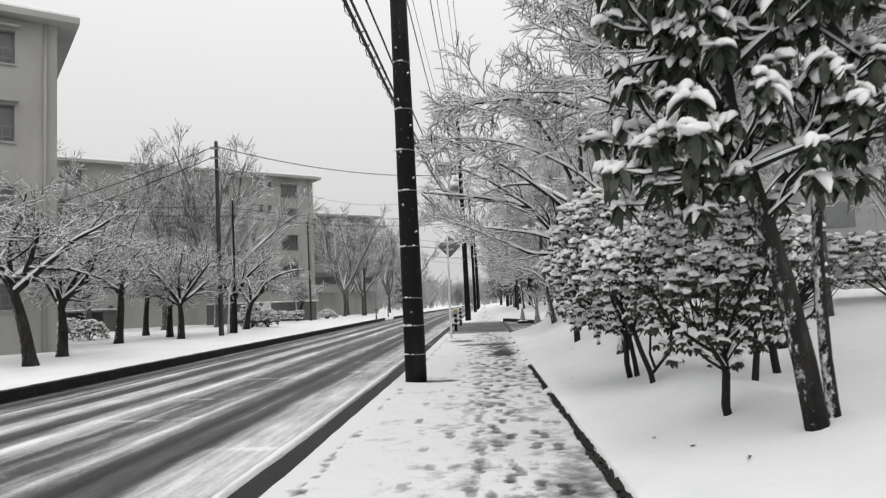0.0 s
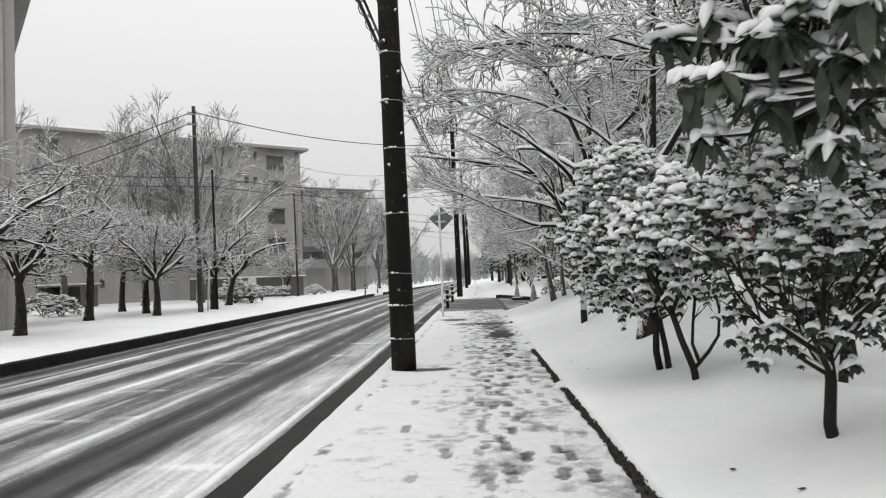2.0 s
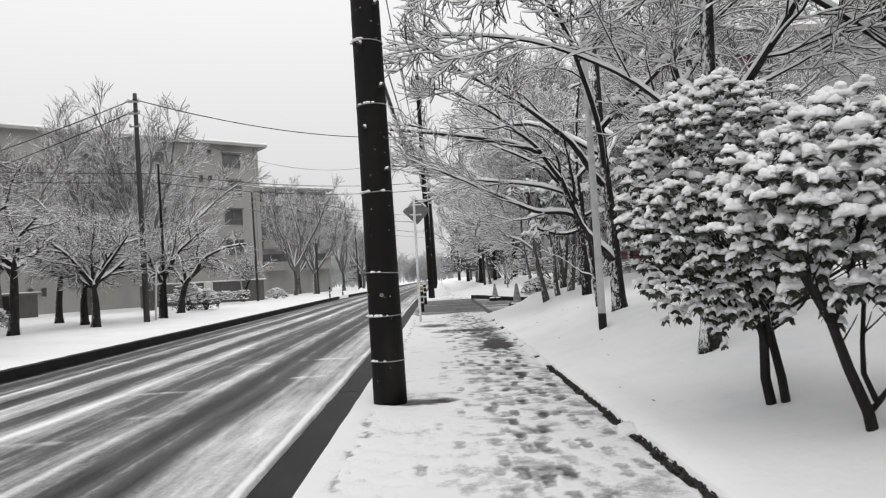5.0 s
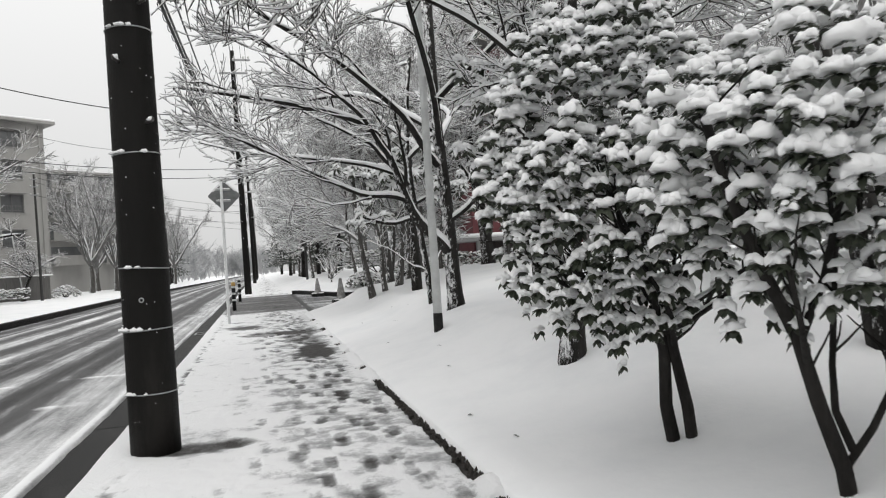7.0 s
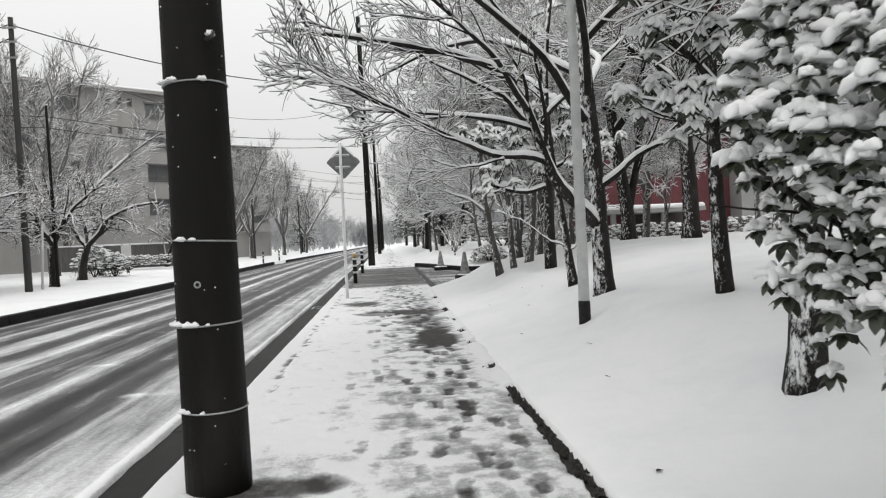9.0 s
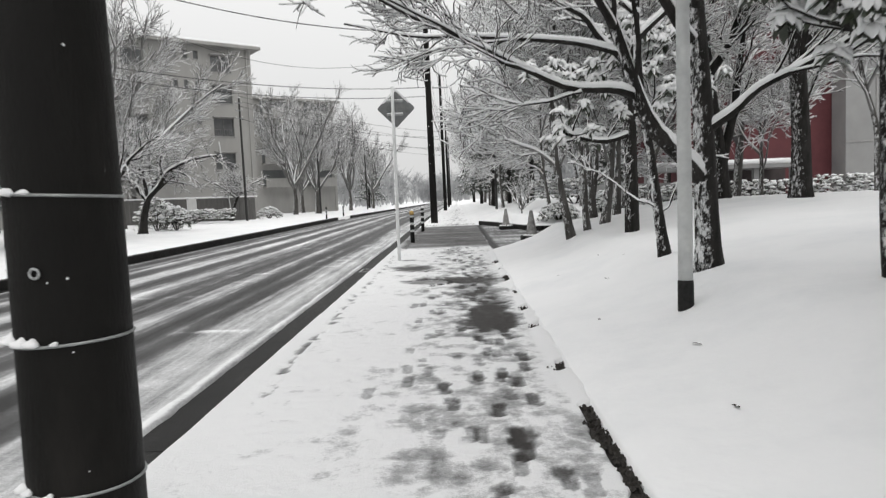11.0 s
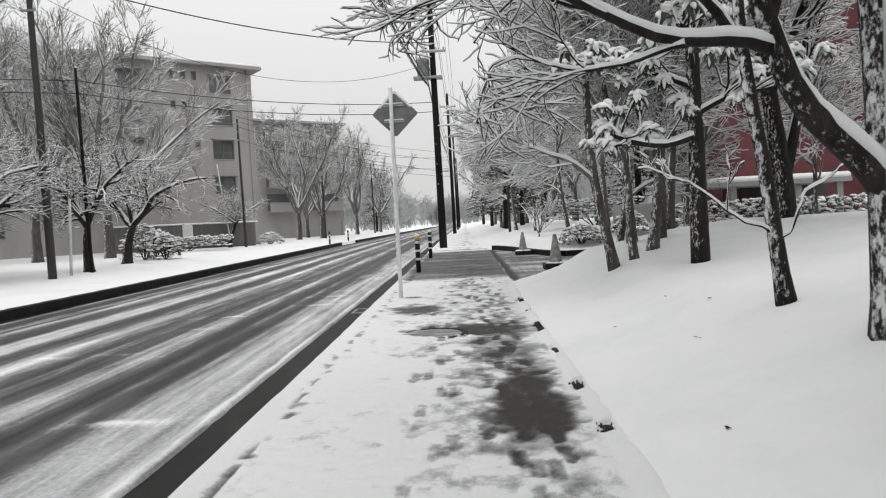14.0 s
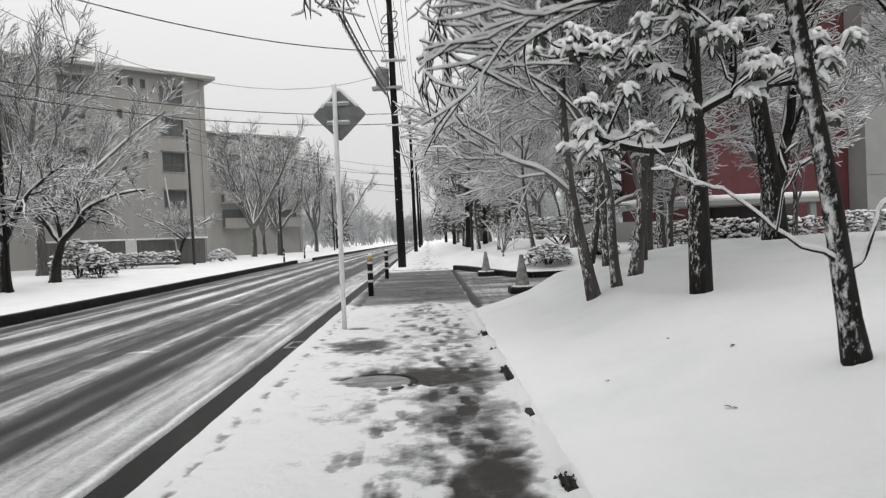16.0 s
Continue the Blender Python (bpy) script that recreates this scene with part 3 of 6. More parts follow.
def straight_rest(x0, x1, z0, z1, spans):
    g = Geo()
    for a, b in spans:
        y = a
        while y < b:
            e = min(y + 2.0, b)
            h = float(rise((y + e) / 2))
            g.box(x0, x1, y, e - 0.012, h + z0, h + z1, None, 0.01)
            y = e
    return g


rng = random.Random(3)
kerb_stone = stone_mesh("kerb_stone", 0.15, 0.592, 0.28, KERB)
gutter_slab = stone_mesh("gutter_slab", 0.50, 1.8005, 0.12, GUTTER, 0.0003)
far_stone = stone_mesh("kerb_stone", 0.17, 0.992, 0.34, GUTTER)
far_slab = stone_mesh("gutter_slab", 0.34, 1.99, 0.12, GUTTER, 0.006)
run_of_stones("kerb_near", "wet concrete kerb along the pavement, snow on its top", "kerb_stone", kerb_stone,
              [(KERB_X + 0.055, y, float(rise(y)) - 0.30 + rng.uniform(-0.003, 0.003), 0, 0, rng.uniform(-0.3, 0.3)) for y in np.arange(1.3, 27.0, 0.6)],
              straight_rest(KERB_X - 0.02, KERB_X + 0.13, -0.3, -0.02, ((-30, 1.0), (40.0, 300))), KERB)
piece("kerb_dropped", straight_rest(KERB_X - 0.018, KERB_X + 0.13, -0.3, -0.05, ((26.72, 39.98),)), KERB, "dropped kerb before the entrance", "kerb", smooth=False)
run_of_stones("gutter_near", "dark wet concrete gutter slabs free of snow", "gutter_slab", gutter_slab,
              [(GUTTER_X + 0.245, y, float(rise(y)) - 0.268, math.degrees(math.atan(float(rise(y + 0.9) - rise(y - 0.9)) / 1.8)), 0, 0) for y in np.arange(1.2, 40.0, 1.8)],
              straight_rest(GUTTER_X - 0.005, KERB_X + 0.03, -0.27, -0.148, ((-30, 0.3), (40.3, 300))), GUTTER)
run_of_stones("kerb_far", "dark wet kerb stones on the other side of the road", "kerb_stone", far_stone,
              [(FAR_X - 0.08, y, float(rise(y)) - 0.30, 0, 0, rng.uniform(-0.3, 0.3)) for y in np.arange(4.0, 57.0, 1.0)],
              straight_rest(FAR_X - 0.165, FAR_X + 0.005, -0.3, 0.03, ((-30, 3.5), (63.0, 300))), GUTTER)
run_of_stones("gutter_far", "dark wet gutter along the far kerb", "gutter_slab", far_slab,
              [(FAR_X + 0.165, y, float(rise(y)) - 0.272, 0, 0, 0) for y in np.arange(4.0, 60.0, 2.0)],
              straight_rest(FAR_X - 0.005, FAR_X + 0.335, -0.27, -0.152, ((-30, 3.0), (61.0, 300))), GUTTER)

# the soil gap between pavement and bank, and the crumbs of soil on it
g = Geo()
for y in np.arange(-20, 24.2, 0.3):
    h = float(rise(y))
    g.box(EDGE_X - 0.06, EDGE_X + 0.09, y, y + 0.3, h - 0.12, h - 0.012 + 0.006 * math.sin(y * 5), None, 0.004)
edging = piece("edging", g, SOIL, "dark wet soil gap with leaf litter between pavement and bank", "edging")
g = Geo()
rng = random.Random(12)
for i in range(2200):
    y = rng.uniform(1.5, 24.0)
    if open_gap(y) < 0.5:
        continue
    x = EDGE_X + 0.01 + rng.gauss(0, 0.022 if y < 13 else 0.04)
    r = rng.uniform(0.006, 0.02)
    base = len(g.v)
    for k in range(5):
        a = k * 1.257 + rng.uniform(-0.3, 0.3)
        g.v.append(Vector((x + r * math.cos(a), y + 1.4 * r * math.sin(a), float(rise(y)) + rng.uniform(-0.012, 0.014))))
    g.v.append(Vector((x, y, float(rise(y)) + 0.012 + 0.5 * r)))
    g.f += [(base + k, base + (k + 1) % 5, base + 5) for k in range(5)]
litter = piece("leaf_litter", g, SOIL, "dark wet leaf scraps along the pavement edge", "leaf litter", "stuff", False)
# drain grating in the gutter, dark strip over the entrance, island kerb
grate = thing("drain_grating", (GUTTER_X + 0.27, 22.35, float(rise(22.35)) - 0.146), "dark cast iron drain grating in the gutter", "grating")
g = Geo()
for a, b, c, d in ((-0.2, 0.2, -0.26, -0.22), (-0.2, 0.2, 0.22, 0.26), (-0.2, -0.165, -0.22, 0.22), (0.165, 0.2, -0.22, 0.22)):
    g.box(a, b, c, d, 0, 0.012)
part("rim", g, STEEL, grate, smooth=False)
for i in range(9):
    g = Geo()
    g.box(-0.16, 0.16, -0.2 + i * 0.048, -0.182 + i * 0.048, 0, 0.009)
    part("bar", g, IRON, grate, smooth=False)
g = Geo()
x = 1.15
while x < 22:
    step = 0.09 if x < 3.0 else 0.6
    a, b = Vector((x, float(drive_far(x)) - 0.1, 0)), Vector((x + step, float(drive_far(x + step)) - 0.1, 0))
    mid, d = (a + b) / 2, b - a
    g.box(-d.length / 2 + 0.004, d.length / 2 - 0.004, -0.085, 0.085, -0.1, 0.14, pose(mid.x, mid.y, float(rise(mid.y)), 0, 0, math.degrees(math.atan2(d.y, d.x))), 0.012)
    x += step
piece("kerb_island", g, GUTTER, "dark wet kerb round the snowy island by the entrance", "kerb", smooth=False)


# ---- trees ----
def wander(p, d, length, n, rng, bend, lift_up):
    pts = [p.copy()]
    q, e = p.copy(), d.normalized()
    for i in range(n):
        e = (e + Vector((rng.gauss(0, bend), rng.gauss(0, bend), rng.gauss(0, bend * 0.7) + lift_up))).normalized()
        q = q + e * (length / n)
        pts.append(q.copy())
    return pts


def taper(r0, r1, n):
    return [r0 + (r1 - r0) * i / max(1, n) for i in range(n + 1)]


def along(pts, t):
    f = t * (len(pts) - 1)
    i = min(int(f), len(pts) - 2)
    return pts[i].lerp(pts[i + 1], f - i), (pts[i + 1] - pts[i]).normalized()


class Habit:
    """How a kind of tree branches, level by level."""

    def __init__(self, n, length, angle, bend, up, flat=0.5, r_min=0.004, thick=1.0, begin=0.25, segs=(5, 4, 3, 2), snow_full=1, thin=0.40):
        self.n, self.length, self.angle, self.bend, self.up = n, length, angle, bend, up
        self.thin = thin
        self.flat, self.r_min, self.thick, self.begin, self.segs, self.snow_full = flat, r_min, thick, begin, segs, snow_full


def branch_out(wood, snow, pts, radii, level, hb, rng, room=None):
    """Side branches along a branch, and theirs in turn."""
    if level >= len(hb.n):
        return
    count = hb.n[level]
    for i in range(count):
        t = hb.begin + (1 - hb.begin) * (i + rng.random()) / count
        p, d = along(pts, min(t, 0.999))
        r = radii[min(int(t * (len(radii) - 1)), len(radii) - 1)] * rng.uniform(hb.thin - 0.1, hb.thin + 0.1)
        r = max(r, hb.r_min)
        side = d.cross(Vector((rng.gauss(0, 1), rng.gauss(0, 1), rng.gauss(0, 1)))).normalized()
        side.z *= hb.flat
        a = radians(hb.angle[level] * rng.uniform(0.7, 1.25))
        e = (d * math.cos(a) + side * math.sin(a)).normalized()
        reach = hb.length[level]
        if level == 0:
            reach = min(reach, 0.6 * (pts[-1] - pts[0]).length)
        length = reach * rng.uniform(0.6, 1.15) * (1.15 - 0.6 * t)
        n = hb.segs[min(level, len(hb.segs) - 1)]
        q = wander(p, e, length, n, rng, hb.bend, hb.up[level])
        if room and room(q[-1]):
            continue
        rr = taper(r, max(hb.r_min * 0.7, r * 0.35), n)
        wood.tube(q, rr, 5 if level == 0 else (4 if level == 1 else 3), False)
        snow.snow(q, rr, rng, hb.thick, level < hb.snow_full)
        branch_out(wood, snow, q, rr, level + 1, hb, rng, room)


def bare_tree(name, label, at, trunk, limbs, hb, seed, bark=BARK, r0=0.12, group="", room=None, plaster=0.5, sides=9, category="tree", auto=0, auto_len=2.5, auto_up=0.6):
    """A leafless tree: a trunk and limbs along given lines, finer branches grown from them, snow along all."""
    rng = random.Random(seed)
    top = thing(name, at, label, category, group)
    wood, twigs, snow = Geo(), Geo(), Geo()

    def refine(line, n, wig=0.012):
        line = [Vector(q) for q in line]
        out = []
        for i in range(n + 1):
            p, _ = along(line, min(i / n, 0.9999))
            out.append(p + Vector((rng.gauss(0, wig), rng.gauss(0, wig), rng.gauss(0, wig))) * min(1, i))
        for _ in range(2):
            out = [out[0]] + [(out[i - 1] + out[i] * 2 + out[i + 1]) / 4 for i in range(1, len(out) - 1)] + [out[-1]]
        return out

    tp = refine(trunk, 10)
    tr = [r0 * (1.0 - 0.45 * i / 10) * (1.0 + 0.35 * math.exp(-i * 1.6)) for i in range(11)]
    wood.tube(tp, tr, sides)
    lines = [(refine(line, 14, 0.03), lr) for line, lr in limbs]
    for i in range(auto):
        p, d = along(tp, rng.uniform(0.55, 0.99) if i else 0.995)
        a = i * 2.4 + rng.uniform(-0.4, 0.4)
        e = Vector((math.cos(a), math.sin(a), auto_up * rng.uniform(0.5, 1.5)))
        lines.append((wander(p, e, auto_len * rng.uniform(0.75, 1.2), 8, rng, 0.16, 0.05), r0 * rng.uniform(0.35, 0.6)))
    for lp, lr in lines:
        rr = taper(lr, lr * 0.28, len(lp) - 1)
        limb = Geo()
        limb.tube(lp, rr, 7)
        part("limb", limb, TRUNK_SNOWY if lr > 0.06 and plaster > 1 else bark, top)
        snow.snow(lp, rr, rng, hb.thick * 1.5, True)
        branch_out(twigs, snow, lp, rr, 0, hb, rng, room)
    part("trunk", wood, (TRUNK_SNOWY if plaster > 1 else TRUNK) if bark is BARK else TRUNK_HAZED, top)
    part("crown", twigs, bark, top)
    part("snow", snow, SNOW, top, "fresh snow lying along the branches")
    return top


# the big cherry whose limbs reach over the pavement
CHERRY = Habit((10, 7, 4), (1.5, 0.62, 0.28), (27, 33, 38), 0.2, (0.0, 0.03, 0.06), 0.6, 0.0042, 0.7, 0.36, (8, 5, 3), 3, 0.42)
bare_tree("cherry_tree", "big leafless cherry tree with snow-lined limbs over the pavement", (2.5, 15.3, 0.45),
          [(-0.07, 0, -0.05), (-0.09, 0, 0.6), (-0.1, 0, 1.2), (-0.12, 0.02, 2.0), (-0.2, 0.1, 3.0), (-0.1, 0.3, 4.6)],
          [([(-0.1, 0, 0.85), (-0.38, -0.03, 1.12), (-0.6, -0.05, 1.37), (-0.75, -0.08, 1.67), (-0.87, -0.1, 2.05), (-1.0, -0.15, 2.5), (-1.35, -0.2, 2.8), (-2.3, -0.3, 2.95), (-3.6, -0.4, 3.1)], 0.082),
           ([(-0.74, -0.08, 1.64), (-0.95, -0.1, 1.66), (-1.2, -0.12, 1.67), (-1.5, -0.12, 1.76), (-1.9, -0.15, 2.0), (-2.3, -0.2, 2.22), (-3.05, -0.3, 2.5), (-3.7, -0.4, 3.1)], 0.042),
           ([(-1.2, -0.12, 1.67), (-1.5, 0.05, 1.62), (-1.8, 0.2, 1.64), (-2.2, 0.4, 1.8)], 0.014),
           ([(-1.9, -0.15, 2.0), (-2.3, -0.5, 2.15), (-2.8, -0.8, 2.35), (-3.4, -1.0, 2.6)], 0.018),
           ([(-0.86, -0.1, 2.0), (-1.2, 0.2, 2.2), (-1.9, 0.7, 2.35), (-2.7, 1.2, 2.5), (-3.5, 1.7, 2.8)], 0.034),
           ([(-0.2, 0, 2.1), (-0.8, -0.3, 2.9), (-1.9, -0.6, 3.6), (-3.0, -0.9, 4.2)], 0.05),
           ([(-0.14, 0.1, 2.4), (0.3, 0.8, 3.0), (0.2, 1.9, 3.5), (-0.5, 3.2, 3.9)], 0.05),
           ([(-0.1, 0, 1.3), (0.3, -0.1, 1.65), (0.85, -0.2, 1.9), (1.7, -0.2, 2.4)], 0.045),
           ([(-0.15, 0.1, 2.6), (-0.9, 1.2, 3.4), (-1.7, 2.6, 3.7), (-2.6, 4.0, 3.6)], 0.05),
           ([(-0.18, 0.1, 3.0), (0.8, -0.6, 3.9), (1.6, -1.6, 4.5)], 0.045),
           ([(-0.9, -0.1, 2.2), (-1.3, -0.7, 2.6), (-1.9, -1.4, 2.95), (-2.7, -2.0, 3.3)], 0.034),
           ([(-0.16, 0.0, 2.4), (-0.6, -1.2, 3.3), (-1.2, -2.6, 3.9), (-2.0, -3.8, 4.3)], 0.045)],
          CHERRY, 11, BARK, 0.115, plaster=1.3, room=lambda q: q.x < -3.75 or (q.x < -2.3 and q.z < 2.0))

SMALL = Habit((4, 4, 3), (0.45, 0.28, 0.16), (50, 48, 45), 0.2, (0.16, 0.12, 0.10), 0.7, 0.005, 0.9, 0.15, (4, 3, 2), 1)
bare_tree("young_cherry_tree", "slim leaning young tree with snow-plastered bark", (2.44, 16.55, 0.55),
          [(-0.03, 0, -0.05), (-0.09, 0, 0.5), (-0.15, 0, 0.95), (-0.3, 0.1, 1.9), (-0.28, 0.2, 3.0), (-0.1, 0.3, 4.0)],
          [([(-0.1, 0, 0.48), (-0.38, -0.02, 0.66), (-0.55, -0.04, 0.76), (-0.75, -0.05, 0.9)], 0.010),
           ([(-0.08, 0, 0.46), (0.05, 0, 0.6), (0.18, 0.02, 0.8), (0.4, 0.05, 0.98)], 0.013),
           ([(-0.3, 0.1, 1.9), (-0.9, -0.3, 2.5), (-1.9, -0.6, 2.9)], 0.04),
           ([(-0.28, 0.15, 2.3), (0.4, 0.2, 2.9), (1.0, 0.2, 3.5)], 0.04),
           ([(-0.25, 0.15, 2.6), (-0.6, 0.9, 3.2), (-1.1, 1.8, 3.8)], 0.035)],
          SMALL, 12, BARK, 0.06, plaster=1.4, room=lambda q: q.z < 0.95)

MID = Habit((9, 8, 5), (1.35, 0.7, 0.36), (46, 46, 44), 0.19, (0.05, 0.05, 0.05), 0.8, 0.006, 1.05, 0.2, (5, 4, 2), 1)
WOOD_A = bare_tree("woodland_tree", "slender leafless tree leaning towards the pavement", (2.2, 21.3, lift(2.2, 21.3)),
                   [(0, 0, -0.1), (-0.13, 0, 0.62), (-0.25, 0, 1.2), (-0.31, 0, 1.9), (-0.3, 0.1, 2.6), (-0.2, 0.2, 4.0)],
                   [([(-0.25, 0, 1.25), (-0.6, -0.1, 1.55), (-0.9, -0.2, 1.65), (-1.3, -0.3, 1.8), (-1.8, -0.3, 2.1)], 0.035)],
                   MID, 21, BARK_HAZED, 0.075, "woodland trees", auto=6, auto_len=2.0, room=lambda q: q.x < -2.4)
WOOD_B = bare_tree("woodland_tree", "slim crooked leafless tree with snow on its branches", (2.49, 21.35, lift(2.49, 21.35)),
                   [(0, 0, -0.1), (-0.07, 0, 0.6), (0.0, 0, 1.02), (-0.12, 0, 1.5), (-0.3, 0.1, 2.0), (-0.4, 0.2, 3.4)], [], MID, 22, BARK_HAZED, 0.06, "woodland trees", auto=6, auto_len=1.8, auto_up=0.9)
bare_tree("woodland_tree", "straight grey tree with driven snow on its bark", (2.98, 22.3, lift(2.98, 22.3)),
          [(0, 0, -0.1), (0.08, 0, 0.6), (0.17, 0, 1.25), (0.21, 0, 1.8), (0.2, 0.1, 3.2), (0.3, 0.2, 5.4)],
          [([(0.15, 0, 1.1), (0.0, -0.1, 1.5), (-0.15, -0.1, 2.0), (-0.3, -0.1, 3.0)], 0.035), ([(0.2, 0, 1.7), (0.5, 0, 2.1), (0.8, 0.1, 3.0)], 0.04)],
          MID, 24, BARK_HAZED, 0.085, "woodland trees", auto=6, auto_len=2.2, auto_up=0.9)
WOOD_C = bare_tree("woodland_tree", "tall leafless woodland tree with a forked snowy crown", (4.4, 26.3, lift(4.4, 25.9) - 0.1),
                   [(0, 0, -0.1), (0.1, 0, 1.5), (0.25, 0, 3.2), (0.2, 0.1, 5.0), (0.3, 0.2, 7.5)],
                   [([(0.2, 0, 2.2), (-0.5, 0.2, 3.4), (-0.9, 0.3, 5.0), (-1.4, 0.2, 6.4)], 0.08)], MID, 23, BARK_HAZED, 0.12, "woodland trees", auto=9, auto_len=3.0, auto_up=0.8)
rng = random.Random(4)
for src, x, y, turn, k in ((WOOD_C, 6.2, 30.6, 80, 1.0), (WOOD_A, 3.2, 24.4, 60, 1.2), (WOOD_B, 3.6, 24.0, 120, 1.4), (WOOD_A, 3.9, 29.2, 150, 1.3), (WOOD_B, 5.3, 27.6, 200, 1.5), (WOOD_C, 8.6, 30.2, 10, 1.15), (WOOD_B, 9.2, 29.8, 90, 1.25),
                           (WOOD_C, 5.2, 36.5, 120, 1.0), (WOOD_A, 4.3, 39.5, 20, 1.15), (WOOD_B, 3.4, 44.0, 60, 1.15), (WOOD_C, 6.4, 43.0, 240, 1.1), (WOOD_A, 2.9, 49.0, 300, 1.2),
                           (WOOD_B, 4.6, 52.0, 100, 1.2), (WOOD_C, 2.6, 56.0, 30, 1.1), (WOOD_C, 9.5, 40.0, 330, 1.3), (WOOD_B, 7.2, 49.0, 30, 1.3), (WOOD_A, 2.8, 63.0, 80, 1.2), (WOOD_C, 5.0, 66.0, 160, 1.2),
                           (WOOD_B, 9.5, 24.5, 10, 1.2), (WOOD_A, 6.0, 17.8, 200, 1.2), (WOOD_B, 5.3, 11.2, 70, 1.2), (WOOD_C, 8.5, 14.5, 190, 1.2), (WOOD_C, 5.2, 6.8, 210, 1.1), (WOOD_B, 11.0, 19.0, 300, 1.2), (WOOD_A, 7.5, 10.0, 100, 1.25)):
    copy_thing(src, pose(x, y, lift(x, y) - 0.05, 0, 0, turn) @ Matrix.Scale(k, 4))
bare_tree("leaning_tree", "thick dark trunk leaning over the shrubs", (3.9, 9.6, lift(3.9, 9.6) - 0.05), [(0, 0, -0.1), (-0.1, 0.2, 1.4), (-0.3, 0.4, 2.6), (-0.5, 0.5, 4.0), (-0.5, 0.6, 5.5)],
          [([(-0.3, 0.4, 2.5), (-1.0, 0.8, 3.3), (-2.0, 1.2, 3.9), (-3.2, 1.6, 4.1)], 0.035), ([(-0.4, 0.4, 3.2), (-1.2, -0.6, 4.1), (-2.4, -1.6, 4.7)], 0.035)], MID, 31, BARK, 0.13, auto=7, auto_len=3.0)
bare_tree("tree_with_snowy_foot", "dark tree trunk with snow caked round its foot", (2.18, 11.06, 0.28), [(0, 0, -0.1), (0.05, 0, 0.8), (0.2, 0.1, 1.8), (0.3, 0.2, 3.2), (0.4, 0.2, 5.0)],
          [([(0.2, 0.1, 2.2), (-0.5, 0.4, 3.0), (-1.5, 0.9, 3.6), (-2.6, 1.2, 3.8)], 0.03)], MID, 32, BARK, 0.10, plaster=1.2, auto=6, auto_len=2.6)

THICK = bare_tree("forked_tree", "thick dark forked tree before the red building", (6.0, 24.4, lift(6.0, 24.4) - 0.05), [(0, 0, -0.1), (0.0, 0, 0.8), (-0.15, 0, 1.8), (-0.35, 0.1, 3.6), (-0.4, 0.2, 6.0)],
                  [([(0.0, 0, 0.7), (0.25, 0, 1.8), (0.55, 0.1, 3.4), (0.7, 0.2, 5.6)], 0.13), ([(-0.2, 0, 2.2), (-0.9, -0.2, 3.2), (-1.8, -0.3, 4.0)], 0.07)], MID, 33, BARK, 0.19, "forked trees", auto=6, auto_len=3.0, auto_up=0.8)
copy_thing(THICK, pose(6.5, 21.9, lift(6.5, 21.9) - 0.05, 0, 0, 60))

# the row of pruned cherries across the road
ROW = Habit((9, 6, 4), (1.5, 0.75, 0.4), (54, 50, 46), 0.3, (-0.02, 0.0, 0.03), 0.6, 0.0075, 0.66, 0.2, (5, 4, 2), 2, 0.52)
ROW_A = bare_tree("street_cherry_tree", "gnarled pruned cherry tree covered with snow on the verge", (-10.9, 16.6, lift(-10.9, 16.6)),
                  [(0, 0, -0.1), (-0.15, 0, 0.9), (-0.5, 0.1, 1.7), (-0.6, 0.1, 2.1)],
                  [([(-0.5, 0.1, 1.7), (-0.9, 0.2, 2.3), (-1.7, 0.3, 2.9), (-2.6, 0.2, 3.4)], 0.09), ([(-0.5, 0.1, 1.8), (0.2, 0.2, 2.4), (1.0, 0.1, 3.0), (2.0, 0.0, 3.4)], 0.09),
                   ([(-0.55, 0.1, 2.0), (-0.5, 0.9, 2.8), (-0.2, 1.8, 3.5)], 0.07), ([(-0.55, 0.1, 2.0), (-0.4, -0.8, 2.8), (0.0, -1.7, 3.3)], 0.07), ([(-0.6, 0.1, 2.1), (-0.6, 0.1, 3.0), (-0.3, 0.2, 4.2)], 0.07)],
                  ROW, 41, BARK, 0.16, "street cherry trees", auto=2, auto_len=2.0)
ROW_B = bare_tree("street_cherry_tree", "gnarled pruned cherry tree covered with snow on the verge", (-11.95, 19.5, lift(-11.95, 19.5)),
                  [(0, 0, -0.1), (0.03, 0, 0.9), (-0.05, 0, 1.5)],
                  [([(0, 0, 1.4), (-0.5, 0.1, 2.1), (-1.1, 0.2, 2.8), (-2.1, 0.2, 3.4)], 0.09), ([(0, 0, 1.4), (0.35, 0, 2.2), (1.0, 0, 2.9), (2.0, 0.1, 3.2)], 0.09), ([(0, 0, 1.5), (0.1, 0.9, 2.5), (0.3, 1.9, 3.2)], 0.07),
                   ([(0, 0, 1.5), (0.2, -0.9, 2.5), (0.0, -2.0, 3.1)], 0.07), ([(0, 0, 1.5), (-0.1, 0, 2.6), (0.2, 0, 3.9)], 0.06)],
                  ROW, 42, BARK, 0.16, "street cherry trees", auto=2, auto_len=1.8)
